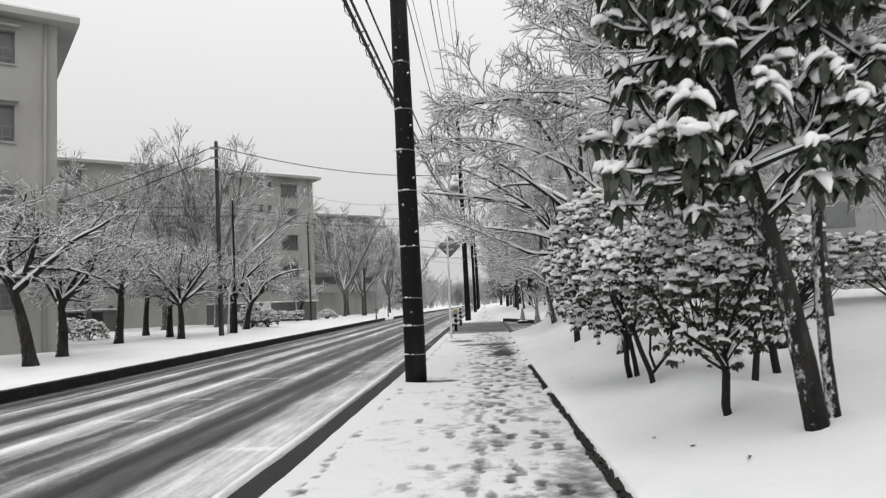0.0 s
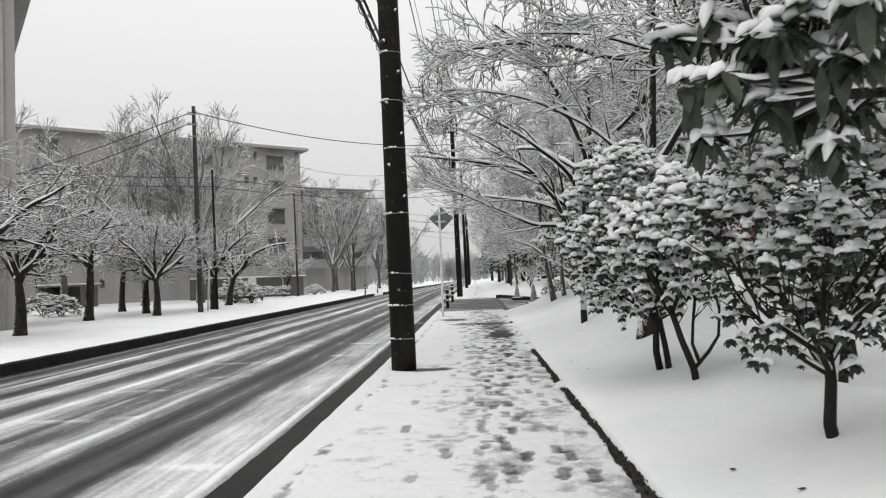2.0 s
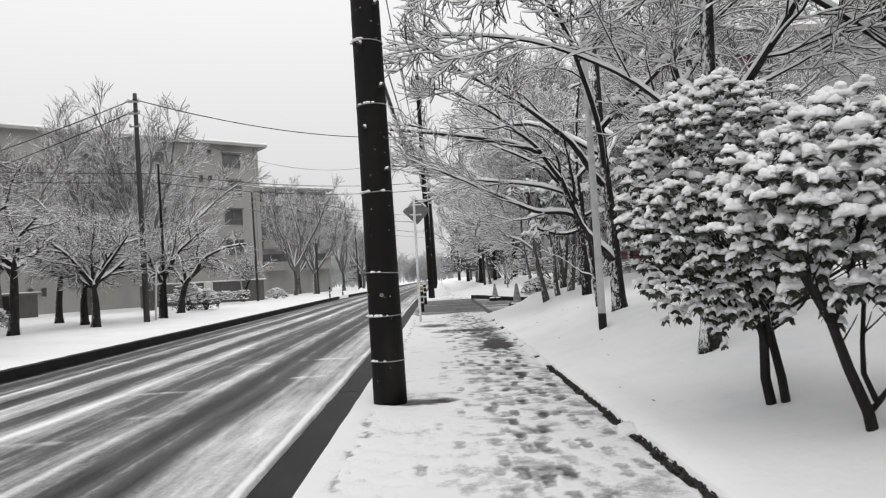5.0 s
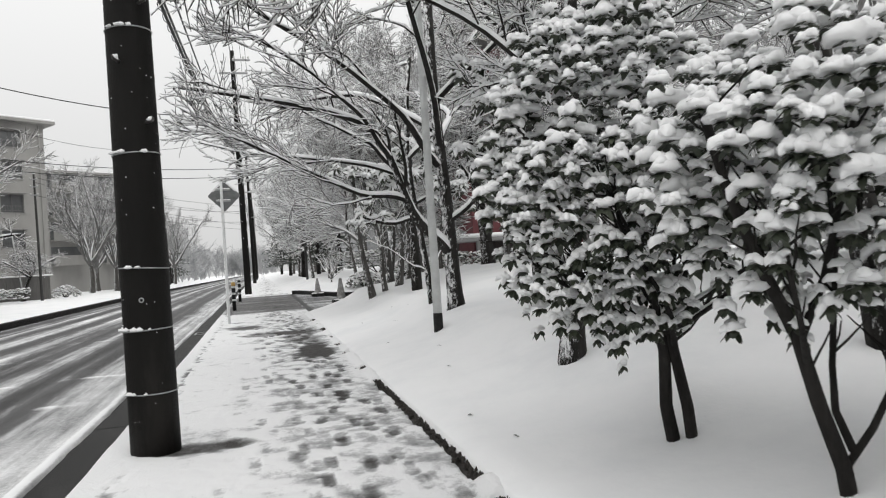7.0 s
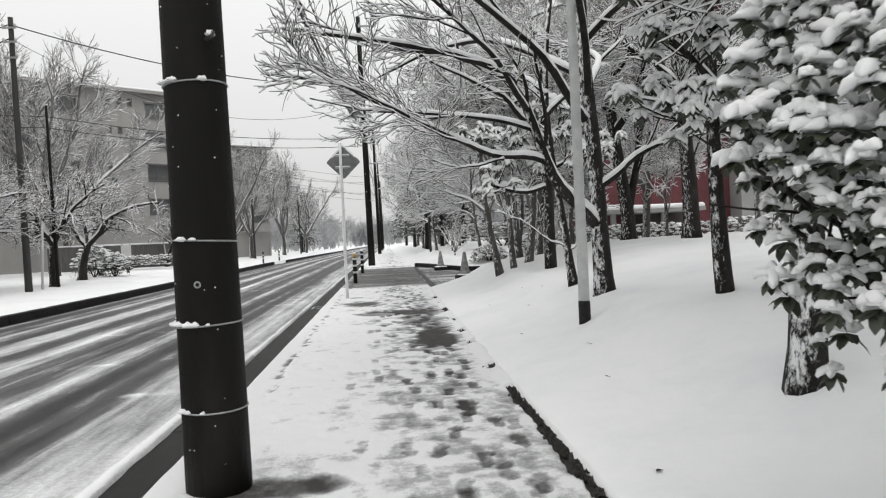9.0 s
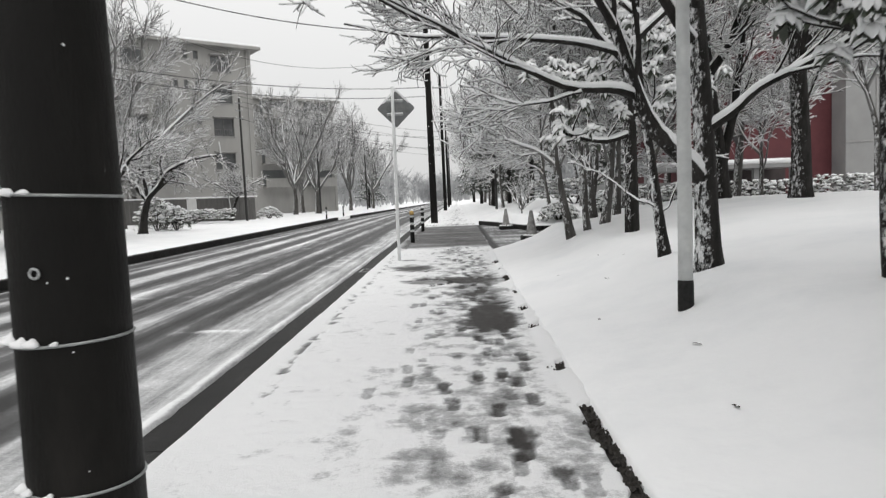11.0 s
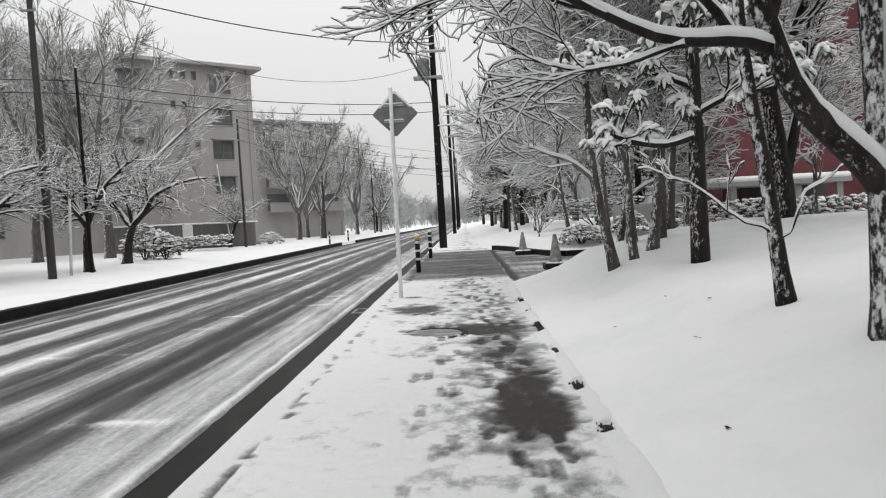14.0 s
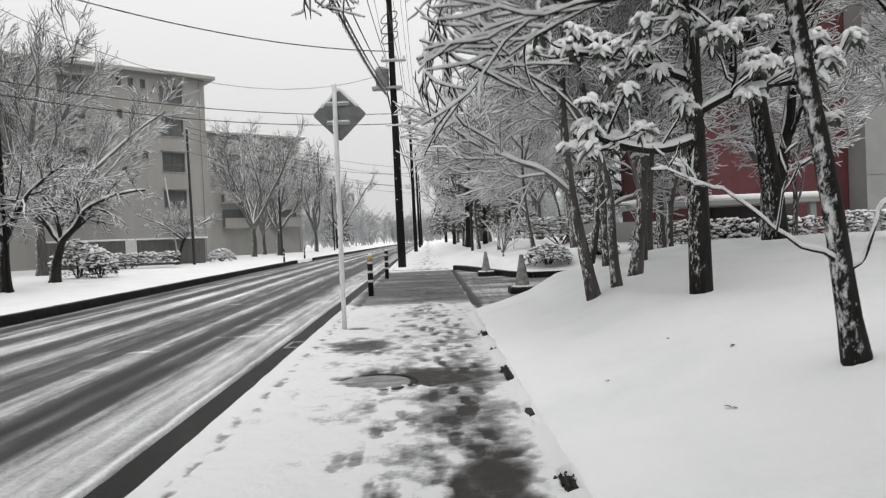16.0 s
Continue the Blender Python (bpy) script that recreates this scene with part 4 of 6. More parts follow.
ROW_C = bare_tree("street_cherry_tree", "forked pruned cherry tree with cut stubs under snow", (-12.9, 37.5, lift(-12.9, 37.5)),
                  [(0, 0, -0.1), (0.1, 0, 0.8), (0.35, 0, 1.5)],
                  [([(0.3, 0, 1.4), (0.9, 0, 2.0), (1.2, 0, 2.6), (2.2, 0.1, 3.0), (3.3, 0, 3.1)], 0.12), ([(0.3, 0, 1.4), (-0.2, 0.1, 2.0), (-0.7, 0.1, 2.5), (-1.7, 0.1, 3.2)], 0.11), ([(0.3, 0, 1.5), (0.4, 0.7, 2.4), (0.6, 1.5, 3.4)], 0.08),
                   ([(0.3, 0, 1.5), (0.5, -0.7, 2.5), (0.2, -1.6, 3.3)], 0.08), ([(1.0, 0, 2.2), (0.9, 0, 3.0), (1.3, 0.1, 3.9)], 0.06)],
                  ROW, 43, BARK, 0.2, "street cherry trees", auto=1, auto_len=1.8)
for src, x, y, turn, k in ((ROW_A, -13.6, 25.6, 140, 1.0), (ROW_B, -12.6, 28.7, 60, 1.0), (ROW_B, -12.1, 33.4, 170, 1.05), (ROW_A, -14.4, 53.5, 200, 0.8), (ROW_B, -13.9, 30.5, 250, 1.0), (ROW_C, -14.5, 22.5, 200, 0.9), (ROW_B, -14.0, 14.0, 20, 1.0), (ROW_A, -16.5, 33.5, 300, 1.0)):
    copy_thing(src, pose(x, y, lift(x, y), 0, 0, turn) @ Matrix.Scale(k, 4))

# tall upright trees before the flats
TALL = Habit((9, 8, 4), (2.8, 1.5, 0.8), (30, 32, 34), 0.09, (0.08, 0.07, 0.05), 0.9, 0.013, 1.0, 0.25, (4, 3, 2), 0)
TALL_A = bare_tree("zelkova_tree", "tall bare vase-shaped tree with fine upright twigs", (-20.5, 44.0, 0.3), [(0, 0, -0.2), (0, 0, 1.6), (0.1, 0, 2.8)], [], TALL, 51, BARK_HAZED, 0.26, "zelkova trees", plaster=0.2, auto=8, auto_len=8.0, auto_up=2.2)
TALL_B = bare_tree("zelkova_tree", "tall bare vase-shaped tree with fine upright twigs", (-14.2, 70.5, 0.3), [(0, 0, -0.2), (0.1, 0, 1.4), (0, 0, 2.6)], [], TALL, 52, BARK_HAZED, 0.25, "zelkova trees", plaster=0.2, auto=8, auto_len=7.5, auto_up=1.9)
for src, x, y, turn, k in ((TALL_B, -24.5, 42.0, 80, 1.0), (TALL_A, -17.2, 44.5, 130, 1.05), (TALL_A, -13.0, 74.5, 60, 0.9), (TALL_B, -28.5, 38.0, 10, 1.0), (TALL_A, -12.5, 92.0, 200, 1.0), (TALL_B, -16.5, 84.0, 150, 1.0), (TALL_B, -12.0, 110.0, 20, 1.0), (TALL_A, -18.0, 102.0, 300, 1.1),
                           (TALL_A, -20.0, 52.0, 10, 0.85), (TALL_B, 7.5, 58.0, 60, 1.0), (TALL_A, 12.0, 52.0, 220, 1.0), (TALL_A, 5.0, 76.0, 90, 1.0), (TALL_B, 3.5, 90.0, 40, 1.0), (TALL_A, 9.5, 84.0, 170, 1.1), (TALL_B, 14.0, 70.0, 280, 1.1), (TALL_A, 4.0, 106.0, 310, 1.0)):
    copy_thing(src, pose(x, y, lift(x, y) - 0.1, 0, 0, turn) @ Matrix.Scale(k, 4))


# ---- evergreens ----
def ring_dir(a, down):
    return Vector((math.cos(a) * math.cos(down), math.sin(a) * math.cos(down), -math.sin(down)))


def snowy_shrub(name, label, at, centre, size, stems, seed, clumps=520, scale=1.0, group="", load=0.6, extra=(), bare=0.6):
    """A clipped evergreen on bare stems, each leaf tuft capped with snow."""
    rng = random.Random(seed)
    top = thing(name, at, label, "shrub", group)
    wood, leaves, snow = Geo(), Geo(), Geo()
    c = Vector(centre)
    tips = []
    for sx, sy, r in stems:
        foot = Vector((sx, sy, -0.08))
        fork = Vector((sx * 0.7 + c.x * 0.3, sy * 0.7 + c.y * 0.3, c.z - size[2] * 0.78))
        line = [foot, foot.lerp(fork, 0.35) + Vector((rng.gauss(0, 0.02), rng.gauss(0, 0.02), 0)), foot.lerp(fork, 0.7) + Vector((rng.gauss(0, 0.02), 0, 0)), fork]
        wood.tube(line, taper(r, r * 0.75, 3), 8)
        for i in range(int(11 / math.sqrt(len(stems)))):
            a = i * 2.4 + rng.random()
            e = Vector((math.cos(a) * rng.uniform(0.3, 1.0), math.sin(a) * rng.uniform(0.3, 1.0), rng.uniform(0.25, 1.1)))
            p = line[2].lerp(fork, rng.random())
            q = wander(p, e, size[2] * rng.uniform(0.9, 1.3), 5, rng, 0.14, 0.05)
            rr = taper(r * 0.5, 0.006, 5)
            wood.tube(q, rr, 5)
            snow.snow(q[:3], rr[:3], rng, 0.7, True)
            tips.append((q, rr))
    for line, r in extra:
        line = [Vector(q) for q in line]
        wood.tube(line, taper(r, r * 0.5, len(line) - 1), 8)
        tips.append((line, taper(r, r * 0.5, len(line) - 1)))
    for q, rr in tips:
        for i in range(9):
            p, d = along(q, rng.uniform(0.35, 0.98))
            e = (d + Vector((rng.gauss(0, 0.7), rng.gauss(0, 0.7), rng.gauss(0.1, 0.4)))).normalized()
            w = wander(p, e, size[0] * rng.uniform(0.3, 0.6), 3, rng, 0.15, 0.06)
            wood.tube(w, taper(0.007, 0.003, 3), 3, False)
    for i in range(clumps):
        z = rng.uniform(-1, 1)
        a = rng.uniform(0, 6.2832)
        rad = math.sqrt(max(0, 1 - z * z))
        shell = rng.uniform(0.80, 1.06) if rng.random() < 0.72 else rng.uniform(0.4, 0.8)
        n = Vector((rad * math.cos(a), rad * math.sin(a), z))
        bulge = 1 + 0.16 * noise.noise(n * 2.3 + Vector((seed, 0, 0))) + 0.08 * noise.noise(n * 6 + Vector((0, seed, 0)))
        p = c + Vector((n.x * size[0], n.y * size[1], n.z * size[2])) * (shell * bulge)
        if z < -0.4 and rng.random() < bare:
            continue
        if noise.noise(p * 2.6 + Vector((seed * 3, 0, 0))) < -0.36:
            continue
        out = (n + Vector((0, 0, 0.35))).normalized()
        k = rng.choice((0.6, 0.75, 0.9, 1.0, 1.15, 1.35)) * rng.uniform(0.9, 1.1) * scale
        turn = rng.uniform(0, 6.28)
        for j in range(7):
            e = (ring_dir(turn + j * 0.9, rng.uniform(-0.1, 0.7)) + out * 0.45).normalized()
            leaves.leaf(p, e, 0.05 * min(k, 1.1) * rng.uniform(0.8, 1.2), 0.032 * min(k, 1.1), rng.uniform(0.1, 0.5))
        cap = 1.0 if z > -0.2 else 0.75
        if rng.random() < load:
            s = 0.040 * k * cap
            e = rng.uniform(0, 6.28)
            snow.blob(p + Vector((0, 0, 0.012 * k)), s * rng.uniform(0.7, 1.15), s * rng.uniform(0.7, 1.15), s * rng.uniform(0.55, 0.85), rng, 0.3)
            for j in range(rng.randint(3, 4)):
                d = (ring_dir(e + j * 1.5 + rng.uniform(-0.6, 0.6), rng.uniform(-0.7, 0.5)) + out * rng.uniform(0.1, 0.6)).normalized()
                ln = 0.05 * min(k, 1.15) * rng.uniform(0.5, 1.35)
                w = 0.0155 * k * rng.uniform(0.6, 1.4) * cap
                finger = [p + d * (ln * t) + Vector((0, 0, 0.006 * k - 0.12 * ln * t * t)) for t in (0.1, 0.45, 0.8, 1.05)]
                snow.snow(finger, [w * 0.9, w * 1.1, w, w * 0.5], rng, 0.6, True, 0.005 * k)
    part("stem", wood, BARK, top)
    part("foliage", leaves, LEAF, top, "dark glossy evergreen leaves")
    part("snow", snow, SNOW, top, "soft caps of fresh snow on every tuft")
    return top


snowy_shrub("camellia_shrub", "round camellia on one bare stem loaded with snow", (1.91, 5.72, 0.16), (-0.1, 0, 1.19), (0.58, 0.58, 0.76), ((0, 0, 0.036),), 61, 1300, 0.85, "snow-laden shrubs", 0.5)
snowy_shrub("camellia_shrub", "open camellia on forking thin stems with thick snow pillows", (1.9, 8.03, 0.2), (-0.15, 0.0, 1.24), (0.54, 0.5, 0.62), (), 62, 640, 1.18, "snow-laden shrubs", 0.95,
            (([(0, 0, -0.08), (-0.03, 0, 0.12), (-0.12, 0, 0.37), (-0.195, 0, 0.63), (-0.34, 0, 0.92), (-0.45, 0, 1.19), (-0.5, 0.05, 1.5)], 0.034),
             ([(-0.02, 0, 0.12), (0.1, -0.02, 0.26), (0.19, -0.03, 0.4), (0.22, 0, 0.62), (0.15, 0, 1.0), (0.2, 0.1, 1.4)], 0.017),
             ([(0.02, 0, 0.18), (-0.02, 0.03, 0.33), (0, 0.05, 0.5), (0.05, 0.05, 0.9), (0.1, 0.1, 1.5)], 0.017),
             ([(-0.195, 0, 0.6), (-0.1, -0.05, 0.85), (-0.05, -0.12, 1.2), (0, -0.2, 1.6)], 0.018),
             ([(-0.16, 0, 0.52), (-0.28, -0.12, 0.68), (-0.42, -0.25, 0.85), (-0.5, -0.3, 1.1)], 0.014),
             ([(-0.3, 0, 0.85), (-0.25, 0.15, 1.1), (-0.3, 0.3, 1.4)], 0.016)))
snowy_shrub("camellia_shrub", "tall rounded camellia on two bare stems loaded with snow", (1.95, 9.17, 0.13), (-0.32, 0, 1.47), (0.66, 0.62, 0.91), ((-0.06, 0, 0.038), (0.02, -0.04, 0.034)), 63, 1750, 0.95, "snow-laden shrubs", 0.95, (), 0.4)
snowy_shrub("camellia_shrub", "camellia behind the others with a snow-caked stem", (3.1, 7.7, 0.2), (-0.1, 0.1, 1.3), (0.6, 0.6, 0.7), ((0, 0, 0.045),), 64, 520, 1.1, "snow-laden shrubs")
snowy_shrub("camellia_shrub", "small camellia behind the others loaded with snow", (2.5, 6.75, 0.17), (0.1, 0.2, 1.1), (0.5, 0.5, 0.6), ((0, 0, 0.035),), 65, 320, 1.1, "snow-laden shrubs")


def leaf_mesh(droop):
    g = Geo()
    g.leaf(Vector((0, 0, 0)), Vector((1, 0, 0)), 0.11, 0.043, droop)
    return g.mesh("leaf", LEAF)


LEAF_MESHES = [leaf_mesh(d) for d in (0.12, 0.22, 0.34, 0.46, 0.6)]


def broadleaf(name, label, at, trunks, limbs, whorls, seed, r0, leaf_len=0.17, plaster=0.6, category="tree", load=0.45, singles=0):
    """An evergreen with whorls of long hanging leaves, snow on each leaf."""
    rng = random.Random(seed)
    top = thing(name, at, label, category)
    wood, twigs, leaves, snow = Geo(), Geo(), Geo(), Geo()
    lines = []
    for line, r in trunks + limbs:
        line = [Vector(q) for q in line]
        pts = [along(line, min(i / 9, 0.9999))[0] + Vector((rng.gauss(0, 0.01), rng.gauss(0, 0.01), 0)) for i in range(10)]
        for _ in range(2):
            pts = [pts[0]] + [(pts[i - 1] + pts[i] * 2 + pts[i + 1]) / 4 for i in range(1, 9)] + [pts[-1]]
        rr = taper(r, r * 0.5, 9)
        if len(lines) < len(trunks):
            wood.tube(pts, rr, 9)
        else:
            limb = Geo()
            limb.tube(pts, rr, 9)
            part("limb", limb, BARK, top)
        if len(lines) >= len(trunks):
            snow.snow(pts, rr, rng, 0.9, True)
        lines.append((pts, rr))
    spots = []
    for pts, rr in lines[len(trunks):] * 2 + lines[:len(trunks)]:
        for i in range(whorls):
            t = rng.uniform(0.25, 1.0)
            p, d = along(pts, min(t, 0.999))
            if p.z < 1.35:
                continue
            e = (d * 0.6 + Vector((rng.gauss(0, 0.8), rng.gauss(0, 0.8), rng.gauss(0.25, 0.5)))).normalized()
            q = wander(p, e, rng.uniform(0.15, 0.6), 3, rng, 0.2, 0.1)
            twigs.tube(q, taper(0.014, 0.008, 3), 4)
            snow.snow(q, taper(0.014, 0.008, 3), rng, 1.0, True)
            spots.append(q[-1])
    made = 0
    rng.shuffle(spots)
    for p in spots:
        n = rng.randint(13, 18)
        turn = rng.uniform(0, 6.28)
        tip = Vector((rng.gauss(0, 0.3), rng.gauss(0, 0.3), 0))
        for j in range(n):
            down = rng.uniform(-0.45, 1.1 if load < 0.8 else 0.85)
            e = (ring_dir(turn + j * 2.4 + rng.uniform(-0.4, 0.4), down) + tip).normalized()
            le = leaf_len * rng.uniform(0.6, 1.2)
            dr = rng.uniform(0.15, 0.8 if load < 0.8 else 0.5)
            w = 0.07 * leaf_len / 0.15 * rng.uniform(0.8, 1.2)
            q = p + Vector((rng.gauss(0, 0.015), rng.gauss(0, 0.015), rng.gauss(0, 0.02)))
            if made < singles:
                made += 1
                ob = new("leaf", LEAF_MESHES[made % 5])
                ob.parent = top
                ob.matrix_basis = Matrix.Translation(q) @ Vector((e.x, e.y, e.z)).to_track_quat("X", "Z").to_matrix().to_4x4() @ Matrix.Scale(le / 0.11, 4)
            else:
                leaves.leaf(q, e, le, w, dr)
            if down < 0.2 + 0.7 * load and rng.random() < load:
                mid = [q + e * (le * t) + Vector((0, 0, -dr * le * t * t + 0.004)) for t in (0.05, 0.3, 0.6, 0.85)]
                snow.snow(mid, [w * 0.4, w * 0.55, w * 0.5, w * 0.25], rng, 0.45, True, 0.008)
        if rng.random() < 0.2 + 0.8 * load:
            s = rng.uniform(0.02, 0.045) * (1 + load)
            snow.blob(p + Vector((rng.gauss(0, 0.02), rng.gauss(0, 0.02), 0.012)), s * rng.uniform(0.7, 1.5), s * rng.uniform(0.7, 1.5), s * 0.7, rng, 0.45)
    part("trunk", wood, TRUNK_SNOWY if plaster > 1 else TRUNK, top)
    part("crown", twigs, BARK, top)
    part("foliage", leaves, LEAF, top, "long dark green hanging leaves")
    part("snow", snow, SNOW, top, "fresh snow on leaves and branches")
    return top


broadleaf("broadleaf_evergreen", "leaning evergreen with long drooping leaves under heavy snow", (2.12, 4.75, 0.15),
          [([(0, 0, 0), (-0.15, 0, 1.05), (-0.33, 0.05, 1.8), (-0.43, 0.1, 2.35), (-0.36, 0.15, 3.0), (-0.3, 0.2, 4.2)], 0.075)],
          [([(-0.3, 0.05, 1.75), (-0.48, -0.05, 1.73), (-0.68, -0.1, 1.7), (-0.8, -0.12, 1.9)], 0.04), ([(-0.3, 0.05, 1.8), (0.0, -0.05, 1.92), (0.3, -0.05, 1.88), (0.7, 0.05, 2.05)], 0.042),
           ([(-0.4, 0.1, 2.2), (-0.65, 0, 2.5), (-0.85, -0.05, 2.75)], 0.035), ([(-0.4, 0.1, 2.4), (0.0, 0.1, 2.75), (0.45, 0.05, 2.95)], 0.035), ([(-0.38, 0.1, 2.6), (-0.6, 0.3, 3.1), (-0.75, 0.3, 3.4)], 0.03), ([(-0.36, 0.15, 2.5), (-0.1, 0.6, 2.9), (0.1, 1.0, 3.2)], 0.03)],
          26, 71, 0.07, 0.132, load=0.4, singles=280)
broadleaf("grey_barked_tree", "thin pale trunk plastered with snow beside a leaning evergreen", (2.26, 4.86, 0.15), [([(0, 0, 0), (-0.04, 0.02, 0.5), (0.0, 0.05, 1.1), (0.04, 0.08, 1.8), (0.1, 0.1, 2.6), (0.25, 0.1, 3.6)], 0.042)],
          [([(0.05, 0.08, 2.0), (0.3, 0.1, 2.3), (0.6, 0.1, 2.5)], 0.022)], 5, 72, 0.042, 0.14, 3.0)
broadleaf("broadleaf_evergreen", "upright evergreen with snow-bent whorls of leaves", (2.86, 19.7, 0.58), [([(0, 0, 0), (0.0, 0, 1.2), (-0.02, 0, 2.4), (0.0, 0, 4.2)], 0.115)],
          [([(-0.02, 0, 1.55), (-0.4, -0.1, 1.42), (-0.8, -0.15, 1.5), (-1.2, -0.2, 1.65)], 0.05), ([(0, 0, 1.8), (0.4, -0.2, 2.0), (0.9, -0.3, 2.0)], 0.04), ([(0, 0, 2.1), (-0.5, 0.1, 2.35), (-1.1, 0.1, 2.45)], 0.04),
           ([(0, 0, 2.4), (0.4, 0.2, 2.7), (0.7, 0.3, 3.0)], 0.035), ([(0, 0, 2.3), (-0.2, -0.5, 2.5), (-0.4, -0.9, 2.6)], 0.03)], 11, 73, 0.11, 0.125, 0.8, load=1.0)
broadleaf("broadleaf_evergreen", "grey-trunked evergreen with a long snowy bough", (3.0, 13.6, lift(3.0, 13.6) - 0.03), [([(0.02, 0, 0), (0.0, 0, 0.7), (-0.03, 0, 1.4), (0.0, 0, 3.6)], 0.088)],
          [([(0.05, 0, 1.55), (0.5, -0.2, 1.5), (1.0, -0.35, 1.35), (1.6, -0.5, 1.5)], 0.05), ([(0.02, 0, 1.6), (-0.3, -0.15, 1.55), (-0.6, -0.3, 1.75)], 0.04), ([(0.05, 0, 1.9), (-0.4, -0.3, 2.2), (-0.8, -0.5, 2.4)], 0.035), ([(0.05, 0, 2.0), (0.5, -0.2, 2.3), (0.9, -0.3, 2.4)], 0.035)],
          11, 74, 0.11, 0.13, 0.9, load=1.0)


# ---- poles and cables ----
def utility_pole(at, height, r0, label, arms=(), bands=(), bolts=0, mat=POLE_DARK, seed=1, ring=False, group="utility poles"):
    rng = random.Random(seed)
    top = thing("utility_pole", at, label, "utility pole", group)
    g = Geo()
    n = 24
    g.tube([Vector((-0.008 * i * height / n, 0, i * height / n - (0.1 if i == 0 else 0))) for i in range(n + 1)], taper(r0, r0 * 0.62, n), 24)
    part("shaft", g, mat, top)

    def rad(z):
        return r0 * (1 - 0.38 * z / height)

    for z in bands:
        g = Geo()
        x = -0.008 * z
        tilt = rng.uniform(-0.05, 0.05)
        pts = [Vector((x + math.cos(a) * (rad(z) + 0.003), math.sin(a) * (rad(z) + 0.003), z + tilt * math.cos(a) * 0.2)) for a in np.linspace(0, 6.283, 25)]
        g.tube(pts, [0.005] * 25, 5)
        part("wire_band", g, STEEL, top, "thin steel wire band")
        g = Geo()
        for i in range(rng.randint(3, 9)):
            a = rng.gauss(-2.2, 0.5)
            s = rng.uniform(0.008, 0.02)
            g.blob((x + math.cos(a) * (rad(z) + 0.006), math.sin(a) * (rad(z) + 0.006), z + 0.006), s * 1.3, s * 1.3, s, rng, 0.3)
        part("snow", g, SNOW, top)
    for i in range(bolts):
        z = 2.3 + i * 0.42
        x = -0.008 * z
        a = -1.9 if i % 2 else -0.9
        d = Vector((math.cos(a), math.sin(a), 0))
        p = Vector((x, 0, z)) + d * rad(z)
        g = Geo()
        g.tube([p - d * 0.02, p + d * 0.07, p + d * 0.085 + Vector((0, 0, 0.02))], [0.011, 0.011, 0.009], 7)
        part("step_bolt", g, IRON, top)
        g = Geo()
        g.blob(p + d * 0.05 + Vector((0, 0, 0.012)), 0.022, 0.035, 0.024, rng, 0.3)
        part("snow", g, SNOW, top)
    # flecks of driven snow on the shaft
    g = Geo()
    for i in range(70 if bands else 0):
        z = rng.uniform(0.15, 6.0)
        a = rng.uniform(-3.0, -0.1)
        s = rng.uniform(0.0018, 0.0045)
        g.blob((-0.008 * z + math.cos(a) * rad(z), math.sin(a) * rad(z), z), s, s, s * 1.4, rng, 0.3)
    if bands:
        part("snow_flecks", g, SNOW, top)
    if ring:
        g = Geo()
        z = 1.07
        p = Vector((-0.008 * z + math.cos(-1.61) * (rad(z) + 0.004), math.sin(-1.61) * (rad(z) + 0.004), z))
        t = Vector((-math.sin(-1.61), math.cos(-1.61), 0))
        g.tube([p + t * (0.014 * math.cos(a)) + Vector((0, 0, 0.014 * math.sin(a))) for a in np.linspace(0, 6.283, 17)], [0.0045] * 17, 6)
        part("eyelet", g, STEEL, top, "pale metal eyelet")
    for z, x0, x1 in arms:
        g = Geo()
        g.box(x0, x1, -0.20, -0.13, z - 0.04, z + 0.04, None, 0.006)
        arm = part("crossarm", g, STEEL, top, smooth=False)
        g = Geo()
        g.box(x0, x1, -0.2, -0.13, z + 0.04, z + 0.075, None, 0.015)
        part("snow", g, SNOW, top)
        for x in (x0 + 0.08, (x0 + x1) / 2 + 0.1, x1 - 0.08):
            g = Geo()
            g.lathe(((0.02, 0), (0.045, 0.02), (0.045, 0.05), (0.028, 0.07), (0.045, 0.09), (0.04, 0.13), (0.015, 0.15)), 10, (x, -0.165, z + 0.04))
            o = part("insulator", g, CERAMIC, arm, "white ceramic insulator")
    return top


P_MAIN = (-1.0, 11.13, 0.0)
utility_pole(P_MAIN, 12.0, 0.168, "dark wet utility pole with wire bands at the kerb", ((10.9, -0.75, 0.75),), (0.42, 0.86, 1.29, 2.09, 2.97, 3.62, 4.28, 5.05), 8, POLE_DARK, 81, True)
utility_pole((-1.0, -19.0, 0.0), 12.0, 0.168, "dark utility pole behind on the pavement", ((10.9, -0.75, 0.75),), (), 0, POLE_DARK, 82)
P_NEXT = (-0.86, 41.0, float(rise(41)))
nxt = utility_pole(P_NEXT, 12.0, 0.165, "dark utility pole with a transformer and crossarms", ((10.85, -0.75, 0.6), (11.5, -0.1, 0.75), (8.3, -0.5, 0.5)), (), 6, POLE_DARK, 83)
g = Geo()
g.lathe(((0.0, 0), (0.24, 0.0), (0.26, 0.03), (0.26, 0.62), (0.28, 0.64), (0.28, 0.68), (0.12, 0.74), (0.0, 0.74)), 18, (-0.48, -0.05, 7.3))
tr = part("transformer", g, STEEL, nxt, "grey cylindrical transformer")
g = Geo()
g.blob((-0.48, -0.05, 8.04), 0.26, 0.26, 0.09, random.Random(1))
part("snow", g, SNOW, tr)
g = Geo()
g.box(-0.9, 0.3, -0.32, 0.2, 7.18, 7.27, None, 0.01)
part("platform", g, STEEL, nxt, smooth=False)
